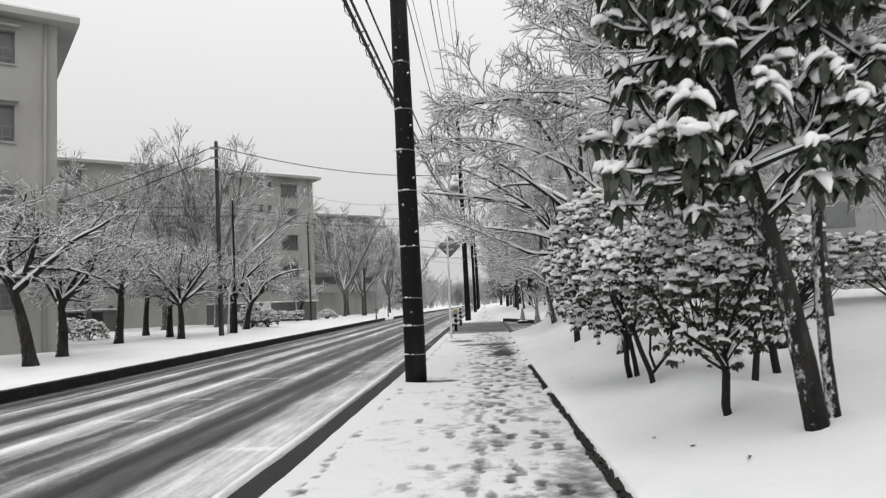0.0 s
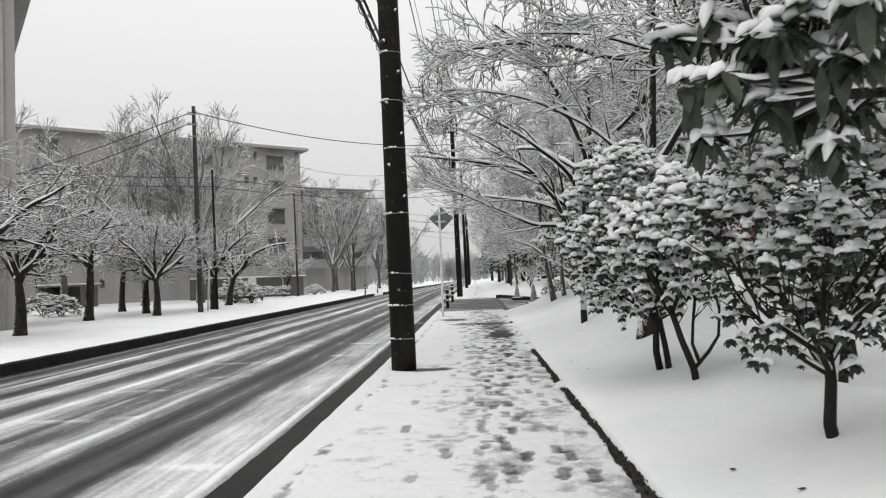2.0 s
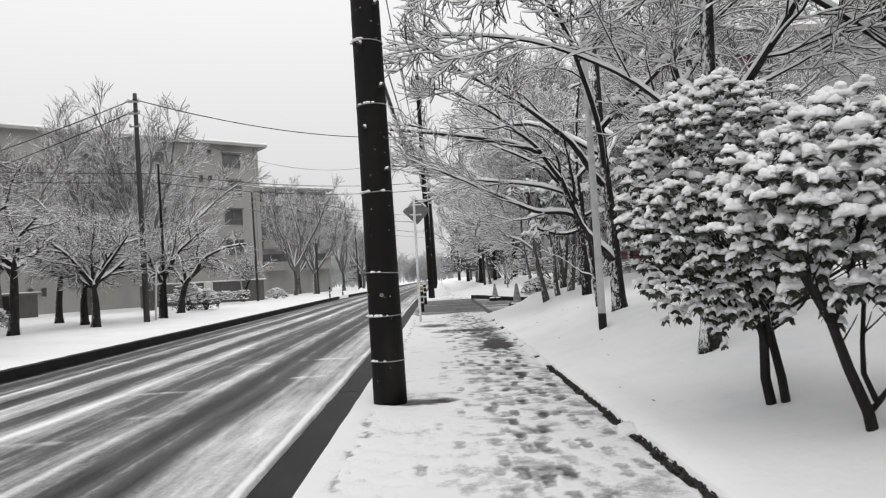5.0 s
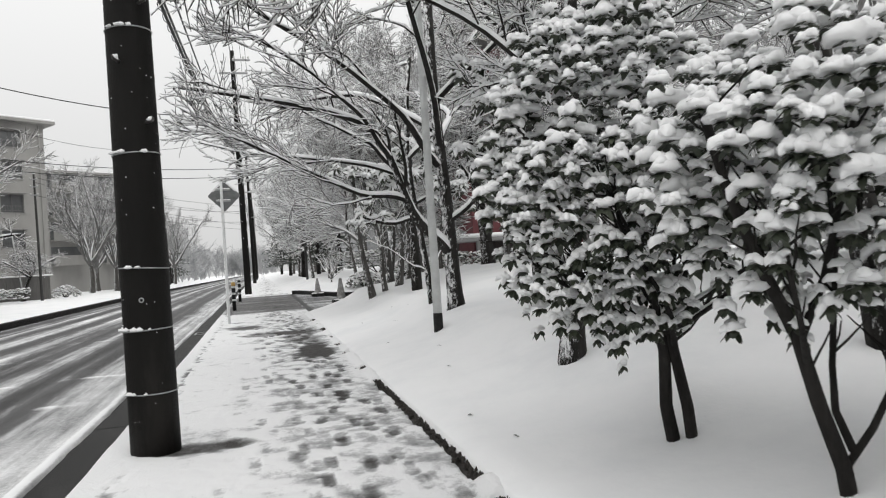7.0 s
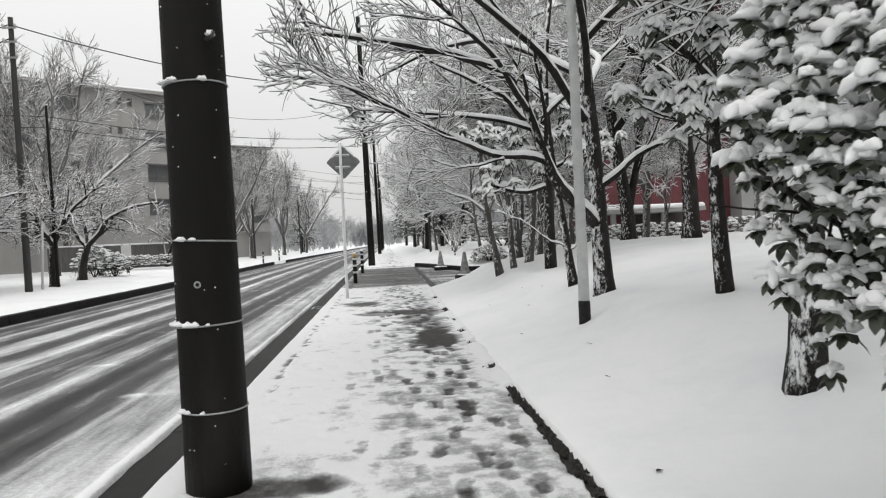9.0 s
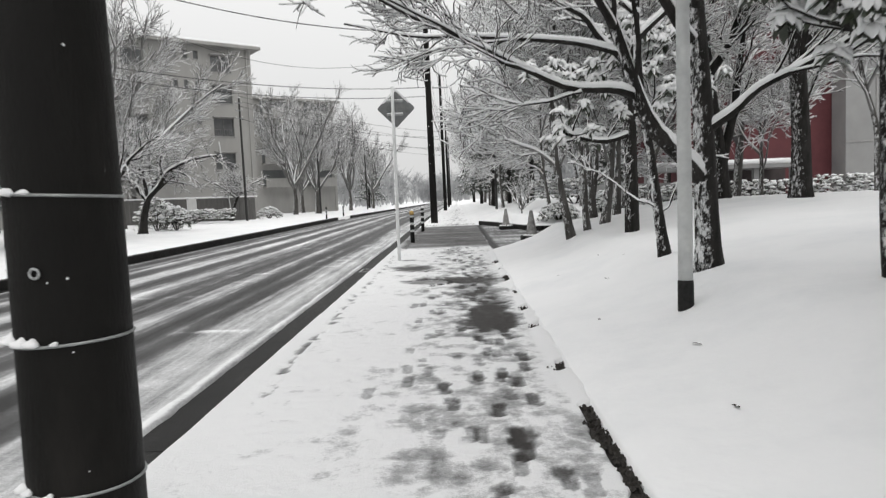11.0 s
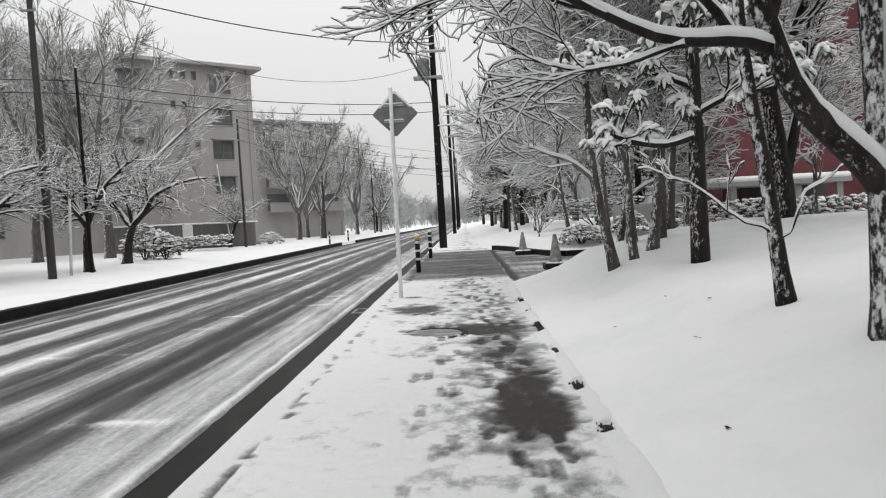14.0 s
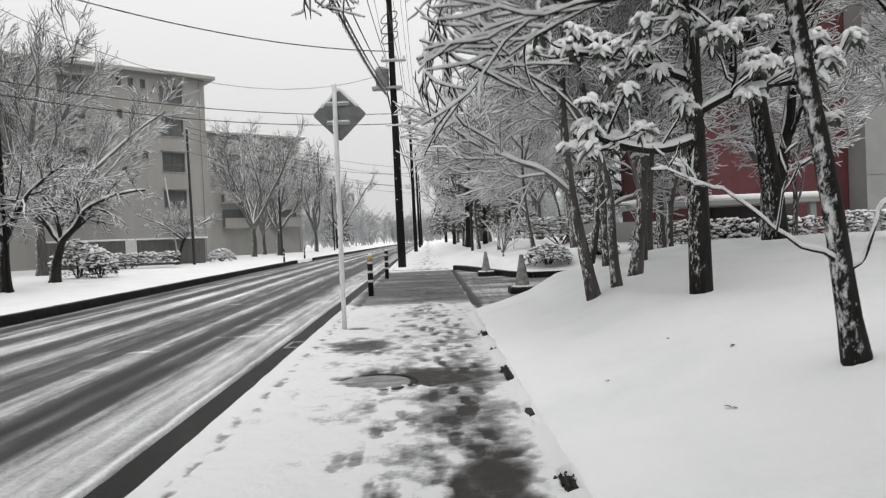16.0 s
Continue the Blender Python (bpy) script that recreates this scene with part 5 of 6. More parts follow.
for k, z in enumerate((9.2, 9.6, 10.0)):
    g = Geo()
    g.tube([Vector((-0.1 + 0.33 * math.cos(a), -0.25 + 0.12 * math.sin(a), z + 0.28 * math.sin(a + 0.6))) for a in np.linspace(0, 6.283, 21)], [0.02] * 21, 5)
    part("cable_loop", g, CABLE, nxt)
for y, k in ((71.0, 1), (101.0, 2), (131.0, 3)):
    utility_pole((-0.8, y, float(rise(y))), 12.0, 0.16, "dark utility pole further along the street", ((10.85, -0.75, 0.6), (8.3, -0.5, 0.5)), (), 0, POLE_DARK, 84 + k)

def left_pole(at, height, r0, label, mat, seed, collar=True):
    top = thing("slim_pole", at, label, "utility pole", "slim poles across the road")
    g = Geo()
    g.tube([Vector((-0.012 * z, 0, z)) for z in np.linspace(-0.1, height, 12)], taper(r0, r0 * 0.65, 11), 14)
    part("shaft", g, mat, top)
    if collar:
        for z in (height - 0.35, height - 0.8, height - 1.3):
            g = Geo()
            g.box(-0.22 - 0.012 * z, 0.2 - 0.012 * z, -0.12, -0.07, z - 0.03, z + 0.03, None, 0.006)
            part("bracket", g, STEEL, top, smooth=False)
            for x in (-0.2, 0.17):
                g = Geo()
                g.lathe(((0.02, 0), (0.045, 0.02), (0.045, 0.07), (0.02, 0.1)), 8, (x - 0.012 * z, -0.095, z + 0.03))
                part("insulator", g, CERAMIC, top)
    g = Geo()
    g.blob((-0.012 * height, 0, height), r0 * 0.7, r0 * 0.7, 0.05, random.Random(seed))
    part("snow", g, SNOW, top)
    return top


left_pole((-11.58, 30.55, 0.1), 8.9, 0.115, "tall slim concrete pole with insulators on the verge", POLE_GREY, 1)
left_pole((-11.8, 33.0, 0.1), 6.6, 0.065, "dark slim pole among the verge trees", POLE_DARK, 2, False)
left_pole((-13.1, 52.6, 0.3), 7.8, 0.085, "slim pole by the hedge across the road", POLE_GREY, 3)
left_pole((-12.4, 73.0, 0.35), 9.0, 0.1, "slim pole further along the verge", POLE_GREY, 4)
left_pole((-11.5, 100.0, 0.35), 9.0, 0.1, "slim pole far along the verge", POLE_GREY, 5)
for x, y, h, lean in ((-11.72, 31.7, 2.3, 0.05), (-14.6, 54.4, 5.2, -0.12)):
    st = thing("stake", (x, y, lift(x, y)), "thin pale leaning stake beside a tree", "stake")
    g = Geo()
    g.tube([Vector((0, 0, -0.05)), Vector((lean * h / 2, 0, h / 2)), Vector((lean * h, 0, h))], [0.045, 0.042, 0.04], 8)
    part("shaft", g, POLE_PALE, st)

# the pale lamp pole on the bank, with its dark painted foot
lamp_pole = thing("pale_steel_pole", (1.935, 14.44, 0.25), "pale steel pole with a dark painted foot on the bank", "pole")
g = Geo()
g.tube([Vector((0.0015 * z, 0, z)) for z in np.linspace(0.28, 4.85, 12)], taper(0.057, 0.042, 11), 16)
part("shaft", g, POLE_PALE, lamp_pole)
g = Geo()
g.lathe(((0.061, -0.1), (0.061, 0.26), (0.058, 0.29)), 16)
part("foot", g, RUBBER, lamp_pole, "dark painted foot")

rng = random.Random(17)


def cable(a, b, sag, r, label="black overhead cable between poles", name="overhead_cable", coil=False):
    a, b = Vector(a), Vector(b)
    n = 28
    pts = [a.lerp(b, i / n) + Vector((0, 0, -4 * sag * (i / n) * (1 - i / n))) for i in range(n + 1)]
    g = Geo()
    g.tube(pts, [r] * (n + 1), 5)
    if coil:
        m = 420
        helix = []
        for i in range(m + 1):
            t = i / m
            p = a.lerp(b, t) + Vector((0, 0, -4 * sag * t * (1 - t)))
            helix.append(p + Vector((math.cos(i * 0.9) * 0.05, 0, math.sin(i * 0.9) * 0.05)))
        g.tube(helix, [0.008] * (m + 1), 3)
    return tagged(new(name, g.mesh(name, CABLE)), label, "cable", "overhead cables")


ys = (-19.0, 11.13, 41.0, 71.0, 101.0, 131.0)
for i in range(5):
    ya, yb = ys[i] - 0.165, ys[i + 1] - 0.165
    ha, hb_ = float(rise(ya)), float(rise(yb))
    xa, xb = (-1.08 if ya < 40 else -0.9), (-1.08 if yb < 40 else -0.9)
    for x, z, sag, r in ((-0.67, 11.05, 0.35, 0.010), (0.1, 11.05, 0.38, 0.010), (0.6, 11.05, 0.33, 0.010), (0.35, 11.8, 0.3, 0.009), (-0.3, 8.5, 0.5, 0.014), (0.25, 8.45, 0.5, 0.012)):
        cable((xa + x, ya, ha + z), (xb + x, yb, hb_ + z), sag, r)
    for x, z, sag, r, coil in ((-0.24, 0.0, 0.45, 0.026, True), (-0.28, 0.3, 0.5, 0.02, False), (-0.2, 0.6, 0.55, 0.016, False)):
        za, zb = (5.6, 4.75, 6.9, 6.9, 6.9, 6.9)[i], (5.6, 4.75, 6.9, 6.9, 6.9, 6.9)[i + 1]
        cable((xa + x, ya, ha + z + za), (xb + x, yb, hb_ + z + zb), sag, r, "thick black bundled cable between poles" if coil else "black overhead cable between poles", coil=coil and i < 2)
LP, RP = (-11.69, 30.45), (-0.95, 40.9)
for za, zb, sag, r in ((8.65, 8.7, 0.55, 0.020), (8.2, 7.9, 1.6, 0.008)):
    cable((*LP, 0.1 + za), (*RP, 0.17 + zb), sag, r)
for za, zb, sag, r in ((6.3, 6.2, 0.35, 0.014), (5.9, 5.8, 0.35, 0.014)):
    cable((-11.88, 33.0, za), (*RP, 0.17 + zb), sag, r)
    cable((-11.88, 33.0, za), (-34.0, 26.0, za + 1.5), sag, r)
for za in (8.65, 8.2):
    cable((*LP, 0.1 + za), (-27.0, 34.0, 6.0 - 2 * (8.65 - za)), 0.3, 0.018)
for za, zb in ((7.9, 7.0), (7.3, 5.3), (6.5, 4.9), (7.6, 6.3)):
    cable((-13.2, 52.5, za + 0.3), (-0.88, 70.9, zb + 0.26), 0.4, 0.012)
for za, zb in ((8.5, 6.6), (7.8, 5.6)):
    cable((-12.5, 73.0, za + 0.3), (-0.88, 70.9, zb + 0.26), 0.5, 0.014)


# ---- street furniture ----
z0 = float(rise(22.6))
sign = thing("road_sign", (-0.99, 22.63, z0), "diamond road sign seen from behind on a white post", "road sign")
g = Geo()
g.tube([Vector((0, 0, z)) for z in np.linspace(-0.05, 3.38, 10)], [0.032] * 10, 14)
post = part("post", g, SIGN_POST, sign, "white painted steel post")
g = Geo()
m = pose(0.055, 0.045, 2.98, 0, 0, 0) @ pose(0, 0, 0, 0, 45, 0)
h = 0.265
base = len(g.v)
outline = []
for cx, cz, a0 in ((h - 0.04, h - 0.04, 0), (-h + 0.04, h - 0.04, 90), (-h + 0.04, -h + 0.04, 180), (h - 0.04, -h + 0.04, 270)):
    for k in range(5):
        a = radians(a0 + 22.5 * k)
        outline.append((cx + 0.04 * math.cos(a), cz + 0.04 * math.sin(a)))
n = len(outline)
for y in (-0.006, 0.006):
    g.v += [m @ Vector((x, y, z)) for x, z in outline]
g.f += [tuple(range(n)), tuple(reversed(range(n, 2 * n)))] + [(k, n + k, n + (k + 1) % n, (k + 1) % n) for k in range(n)]
plate = part("plate", g, SIGN_BACK, sign, "grey back of a diamond plate", False)
for z in (2.86, 3.12):
    g = Geo()
    g.box(-0.13, 0.2, 0.018, 0.037, z - 0.018, z + 0.018, None, 0.004)
    br = part("bracket", g, STEEL, sign, smooth=False)
    g = Geo()
    g.box(-0.12, 0.19, 0.0, 0.036, z + 0.018, z + 0.035, None, 0.008)
    part("snow", g, SNOW, br)
g = Geo()
rng = random.Random(23)
for i in range(26):
    t = i / 25
    x = 0.055 + (t - 0.5) * 0.5
    z = 2.98 + 0.36 - abs(x - 0.055) * 1.0
    g.blob((x, 0.045, z), 0.03, 0.02, 0.022, rng)
g.blob((0, 0, 3.38), 0.035, 0.035, 0.03, rng)
for i in range(60):
    z = rng.uniform(0.2, 2.9)
    g.blob((-0.026, -0.016, z), 0.012, 0.012, 0.05, rng)
part("snow", g, SNOW, sign)

for y, yellow in ((28.0, True), (33.9, False)):
    b = thing("bollard", (-1.06, y, float(rise(y)) - 0.03), "black roadside bollard with white reflector bands" + (" and a yellowish snowy cap" if yellow else ""), "bollard", "kerbside bollards")
    g = Geo()
    g.lathe(((0.058, 0), (0.058, 0.80), (0.05, 0.86), (0.0, 0.87)), 16)
    part("post", g, RUBBER, b)
    for z in (0.32, 0.52, 0.72):
        g = Geo()
        g.lathe(((0.0595, z), (0.0605, z + 0.01), (0.0605, z + 0.045), (0.0595, z + 0.055)), 16)
        part("reflector_band", g, WHITE_BAND, b, "white reflector band")
    if yellow:
        g = Geo()
        g.lathe(((0.061, 0.79), (0.062, 0.86), (0.045, 0.90), (0.0, 0.91)), 16)
        part("cap", g, YELLOW, b, "faded yellow cap")
    g = Geo()
    g.blob((0, 0, 0.88 if not yellow else 0.905), 0.05, 0.05, 0.05, random.Random(2))
    part("snow", g, SNOW, b)
for x, y in ((-8.35, 54.2), (-8.4, 61.3)):
    b = thing("bollard", (x, y, lift(x, y)), "striped kerb bollard across the road", "bollard", "far bollards")
    g = Geo()
    g.lathe(((0.055, 0), (0.055, 0.75), (0.0, 0.8)), 12)
    part("post", g, RUBBER, b)
    for z in (0.3, 0.5):
        g = Geo()
        g.lathe(((0.057, z), (0.058, z + 0.07), (0.057, z + 0.09)), 12)
        part("reflector_band", g, WHITE_BAND, b)

for x, y, k in ((2.12, 27.2, 1.0), (1.9, 33.4, 0.9)):
    c = thing("traffic_cone", (x, y, float(rise(y)) + 0.0), "snow-caked traffic cone on a heavy dark base", "traffic cone", "traffic cones")
    g = Geo()
    g.box(-0.27 * k, 0.27 * k, -0.27 * k, 0.27 * k, 0, 0.13 * k, None, 0.03)
    part("base", g, RUBBER, c, "black weighted base", False)
    g = Geo()
    g.lathe(((0.165 * k, 0.13 * k), (0.15 * k, 0.16 * k), (0.045 * k, 0.75 * k), (0.035 * k, 0.78 * k), (0.0, 0.785 * k)), 18)
    part("cone", g, CONE_GREY, c)
    g = Geo()
    rng = random.Random(int(y))
    for i in range(16):
        a = rng.uniform(0, 6.28)
        g.blob((math.cos(a) * 0.2 * k, math.sin(a) * 0.2 * k, 0.13 * k), 0.07, 0.07, 0.03, rng)
    part("snow", g, SNOW, c)

LID = speckled("slush_dusted_iron", [(0.3, (0.10, 0.10, 0.10)), (0.5, (0.22, 0.22, 0.22)), (0.68, (0.4, 0.4, 0.405))], 7, 0.5, 0.0, bump_scale=60, bump_strength=0.4, stretch=(0.5, 1, 1))
mz = float(rise(19.05)) - 0.0135
manhole = thing("manhole_cover", (-0.29, 19.05, mz), "round iron manhole cover dusted with slush in melted snow", "manhole cover")
g = Geo()
g.lathe(((0.37, -0.02), (0.37, 0.010), (0.36, 0.014), (0.325, 0.014), (0.32, -0.006), (0.0, -0.006)), 40)
part("frame", g, RUBBER, manhole, "dark wet rim")
g = Geo()
g.lathe(((0.3, -0.01), (0.3, 0.008), (0.292, 0.012), (0.0, 0.012)), 40)
lid = part("lid", g, LID, manhole, "iron lid under thin grey slush")
for i in range(-6, 7):
    w = math.sqrt(0.27 ** 2 - (i * 0.042) ** 2)
    g = Geo()
    g.box(-w, w, i * 0.042 - 0.011, i * 0.042 + 0.011, 0.011, 0.0155, None, 0.003)
    part("rib", g, LID, lid, smooth=False)


# ---- buildings ----
def flats(name, label, corner, direction, length, depth, base, top_z, rows, columns, small=(), balconies=()):
    """A plain block of flats. Its long front runs back from the corner, against direction; along it s is negative."""
    d = Vector((*direction, 0)).normalized()
    m = Matrix(((d.x, -d.y, 0, corner[0]), (d.y, d.x, 0, corner[1]), (0, 0, 1, base), (0, 0, 0, 1)))
    # local x runs along the front towards the corner at 0, local y goes into the house
    house = thing(name, m, label, "apartment building")
    H = top_z - base
    wall = Geo()
    cuts = sorted([(s - w / 2, s + w / 2, z0 - base, z1 - base) for s, w in columns for z0, z1 in rows] + [(s - w / 2, s + w / 2, z0 - base, z1 - base) for s, w, z0, z1 in small])
    # the front as bricks of wall between openings, column band by column band
    xs = sorted({-length, 0.0, *[c[0] for c in cuts], *[c[1] for c in cuts]})
    for a, b in zip(xs[:-1], xs[1:]):
        mid = (a + b) / 2
        holes = sorted([(c[2], c[3]) for c in cuts if c[0] < mid < c[1]])
        z = -0.5
        for h0, h1 in holes:
            if h0 > z:
                wall.box(a, b, 0, 0.25, z, h0)
            z = h1
        wall.box(a, b, 0, 0.25, z, H - 0.02)
    wall.box(-length, 0, depth - 0.25, depth, -0.5, H - 0.02)
    wall.box(-0.25, 0, 0.25, depth - 0.25, -0.5, H - 0.02)
    wall.box(-length, -length + 0.25, 0.25, depth - 0.25, -0.5, H - 0.02)
    part("wall", wall, PLASTER, house, smooth=False)
    g = Geo()
    g.box(-length + 0.3, -0.3, 0.6, 0.7, 0, H - 0.3)
    part("inner_wall", g, TRIM_GREY, house, smooth=False)
    roof = Geo()
    roof.box(-length - 0.6, 0.6, -0.6, depth + 0.6, H - 0.02, H + 0.2, None, 0.02)
    r = part("roof", roof, PLASTER, house, "flat overhanging concrete roof", False)
    g = Geo()
    g.box(-length - 0.58, 0.58, -0.58, depth + 0.58, H + 0.2, H + 0.33, None, 0.06)
    part("snow", g, SNOW, r, "snow layer on the roof", False)
    for x0, x1, z0, z1 in cuts:
        win = Geo()
        t = 0.06
        for q in ((x0, x1, z0, z0 + t), (x0, x1, z1 - t, z1), (x0, x0 + t, z0 + t, z1 - t), (x1 - t, x1, z0 + t, z1 - t), ((x0 + x1) / 2 - t / 2, (x0 + x1) / 2 + t / 2, z0 + t, z1 - t)):
            if x1 - x0 < 0.6 and q[0] > x0 + 0.1 and q[1] < x1 - 0.1:
                continue
            win.box(q[0], q[1], 0.10, 0.16, q[2], q[3])
        w = part("window", win, FRAME_DARK, house, smooth=False)
        g = Geo()
        g.box(x0 + 0.03, x1 - 0.03, 0.17, 0.19, z0 + 0.03, z1 - 0.03)
        part("pane", g, GLASS, w, smooth=False)
        g = Geo()
        g.box(x0 - 0.06, x1 + 0.06, -0.06, 0.1, z0 - 0.07, z0, None, 0.01)
        part("sill", g, TRIM_GREY, w, smooth=False)
        if x1 - x0 > 1.0:
            g = Geo()
            g.box(x0 - 0.1, x1 + 0.1, -0.35, 0.0, z1 + 0.04, z1 + 0.12, None, 0.01)
            part("canopy", g, TRIM_GREY, w, smooth=False)
            rail = Geo()
            for zz in (z0 + 0.12, z0 + 0.45):
                rail.box(x0, x1, -0.09, -0.06, zz, zz + 0.035)
            for k in range(9):
                x = x0 + (x1 - x0) * (k + 0.5) / 9
                rail.box(x - 0.012, x + 0.012, -0.085, -0.065, z0, z0 + 0.5)
            part("railing", rail, FRAME_DARK, w, smooth=False)
    for x0, x1, z0, z1 in balconies:
        g = Geo()
        g.box(x0, x1, -1.1, 0, z0 - base, z0 - base + 0.14)
        g.box(x0, x1, -1.1, -1.0, z0 - base + 0.14, z0 - base + 1.05)
        b = part("balcony", g, PLASTER, house, smooth=False)
        g = Geo()
        g.box(x0 + 0.1, x1 - 0.1, -0.03, -0.004, z0 - base + 0.16, z1 - base)
        part("balcony_door", g, GLASS, b, smooth=False)
    for s in (-0.35,):
        g = Geo()
        g.tube([Vector((s, -0.06, -0.3)), Vector((s, -0.06, H / 2)), Vector((s, -0.06, H - 0.05))], [0.05] * 3, 10)
        part("downpipe", g, PLASTER, house)
    return house


DIR = (0.78, 0.62)
flats("apartment_building", "four-storey beige apartment block with snow on its flat roof", (-13.7, 22.0), DIR, 26, 9, 0.1, 11.0,
      ((1.6, 2.8), (4.25, 5.5), (6.95, 8.15), (9.5, 10.6)), ((-2.2, 2.0), (-7.5, 1.8), (-12.5, 1.8)))
flats("apartment_building", "long four-storey grey apartment block behind bare trees", (-14.95, 61.7), DIR, 52, 9, 0.3, 13.0,
      ((4.1, 5.3), (6.55, 7.85), (8.95, 10.2), (11.2, 12.35)), tuple((s, 1.5) for s in (-2.3, -8.4, -12.6, -19.5, -23.7, -31.0, -36.0, -43.0)),
      tuple((s, 0.34, z, z + 0.6) for s in (-4.1, -4.85, -5.6) for z in (7.35, 9.9, 12.0)) + tuple((s, 0.34, z, z + 0.6) for s in (-16.0, -16.8, -27.0, -28.0) for z in (1.6, 4.6, 7.35, 9.9)) + ((-5.4, 0.4, 6.3, 6.8),))
flats("apartment_building", "distant apartment block with balconies beyond a bare tree", (-14.0, 92.0), DIR, 26, 9, 0.3, 13.2, (), (), (),
      tuple((s - 3.4, s, z, z + 2.0) for s in (-0.6, -6.0, -11.5) for z in (3.3, 5.9, 8.5, 11.0)))

red = thing("red_clad_building", (0, 38.0, 0), "dark red and grey building behind the trees", "building")
g = Geo()
g.box(9.9, 15.7, 0, 0.3, 0.2, 11.5)
g.box(9.9, 10.2, 0.3, 9, 0.2, 11.5)
wall = part("wall", g, RED_WALL, red, "dark red clad wall", False)
g = Geo()
g.box(15.72, 40.0, -1.0, 9, 0.2, 12.0)
part("wall", g, PLASTER_GREY, red, "pale grey panelled wall", False)
g = Geo()
g.box(6.0, 9.88, 1.0, 1.2, 0.2, 1.6)
part("wall", g, PLASTER_GREY, red, "low pale wall", False)
g = Geo()
g.box(9.5, 40.4, -1.3, 9.5, 12.0, 12.3)
r = part("roof", g, TRIM_GREY, red, smooth=False)
for i in range(5):
    for k in range(4):
        x, z = 18.0 + i * 3.6, 1.6 + k * 2.7
        g = Geo()
        g.box(x - 0.05, x + 1.45, -1.04, -1.004, z - 0.05, z + 1.25)
        w = part("window", g, FRAME_DARK, red, smooth=False)
        g = Geo()
        g.box(x, x + 1.4, -1.052, -1.044, z, z + 1.2)
        part("pane", g, GLASS, w, smooth=False)
for z in (2.9, 5.6, 8.3):
    g = Geo()
    g.box(15.72, 40.0, -1.03, -1.004, z, z + 0.06)
    part("panel_joint", g, TRIM_GREY, red, smooth=False)
for x in (16.9, 20.5, 24.1):
    g = Geo()
    g.box(x, x + 0.05, -1.024, -1.004, 0.3, 11.9)
    part("panel_joint", g, TRIM_GREY, red, smooth=False)
# no recess is cut: a dark sheet on the wall gives the entrance's shade
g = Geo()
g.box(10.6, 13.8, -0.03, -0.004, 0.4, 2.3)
part("entrance_shade", g, DARK_PLATE, red, "flat dark panel painted as the shade of an entrance", False)
porch = thing("porch_canopy", (0, 36.2, 0), "flat porch canopy with thick snow on posts", "canopy")
g = Geo()
g.box(7.2, 13.3, -0.8, 1.78, 1.98, 2.14, None, 0.02)
part("slab", g, PLASTER_GREY, porch, smooth=False)
g = Geo()
g.box(7.23, 13.27, -0.77, 1.76, 2.14, 2.32, None, 0.06)
part("snow", g, SNOW, porch)
for x in (7.5, 9.4, 11.6, 13.0):
    g = Geo()
    g.box(x - 0.1, x + 0.1, -0.6, -0.4, 0.5, 1.98, None, 0.01)
    part("post", g, PLASTER_GREY, porch, smooth=False)


# ---- hedges and low bushes ----
def bush(name, label, at, size, seed, n, category="bush", group="", leaf=0.05):
    rng = random.Random(seed)
    top = thing(name, at, label, category, group)
    leaves, snow, wood = Geo(), Geo(), Geo()
    for i in range(6):
        a = i * 1.05
        wood.tube([Vector((0, 0, -0.05)), Vector((math.cos(a) * size[0] * 0.3, math.sin(a) * size[1] * 0.3, size[2] * 0.4)), Vector((math.cos(a) * size[0] * 0.6, math.sin(a) * size[1] * 0.6, size[2] * 0.8))], [0.025, 0.015, 0.006], 5)
    for i in range(n):
        u, a = rng.random(), rng.uniform(0, 6.28)
        z = math.sqrt(u)
        r = math.sqrt(1 - u) if size[0] < 2 else 1.0
        e = rng.uniform(0.8, 1.06)
        if size[0] >= 2:
            p = Vector((rng.uniform(-1, 1) * size[0], rng.uniform(-1, 1) * size[1], size[2] * rng.choice((1, 1, 0.8, 0.6, 0.4)) * e))
        else:
            p = Vector((math.cos(a) * r * size[0] * e, math.sin(a) * r * size[1] * e, max(0.1, z) * size[2] * e))
        for j in range(5):
            leaves.leaf(p, ring_dir(rng.uniform(0, 6.28), rng.uniform(-0.6, 0.6)), leaf * 1.6, leaf * 0.8, 0.2)
        if p.z > size[2] * 0.35 and rng.random() < 0.7:
            s = rng.uniform(0.4, 1.1) * leaf
            snow.blob(p + Vector((0, 0, leaf * 0.3)), s * 1.5, s * 1.5, s * 0.9, rng, 0.25)
    part("stem", wood, BARK, top)
    part("foliage", leaves, LEAF, top)
    part("snow", snow, SNOW, top, "snow cap")
    return top


for x, y, sx, sy, sz, sd in ((3.75, 33.4, 0.75, 0.6, 0.62, 1), (5.4, 33.9, 0.6, 0.6, 0.75, 2), (6.6, 32.8, 0.6, 0.55, 0.7, 3), (7.0, 33.9, 0.7, 0.6, 0.9, 4)):
    bush("low_bush", "rounded low bush dusted with snow on the island", (x, y, lift(x, y) - 0.05), (sx, sy, sz), 100 + sd, 480, "bush", "island bushes", 0.045)
for x, y, sx, sd in ((10.0, 33.0, 2.6, 1), (15.0, 33.4, 2.4, 2), (7.2, 12.6, 2.2, 3), (10.5, 15.0, 2.4, 4), (5.6, 41.0, 2.1, 5), (14.0, 20.0, 2.5, 6)):
    bush("hedge", "clipped hedge with a thick snow layer on top", (x, y, lift(x, y) - 0.05), (sx, 0.6, 1.1), 120 + sd, 950, "hedge", "hedges", 0.058)
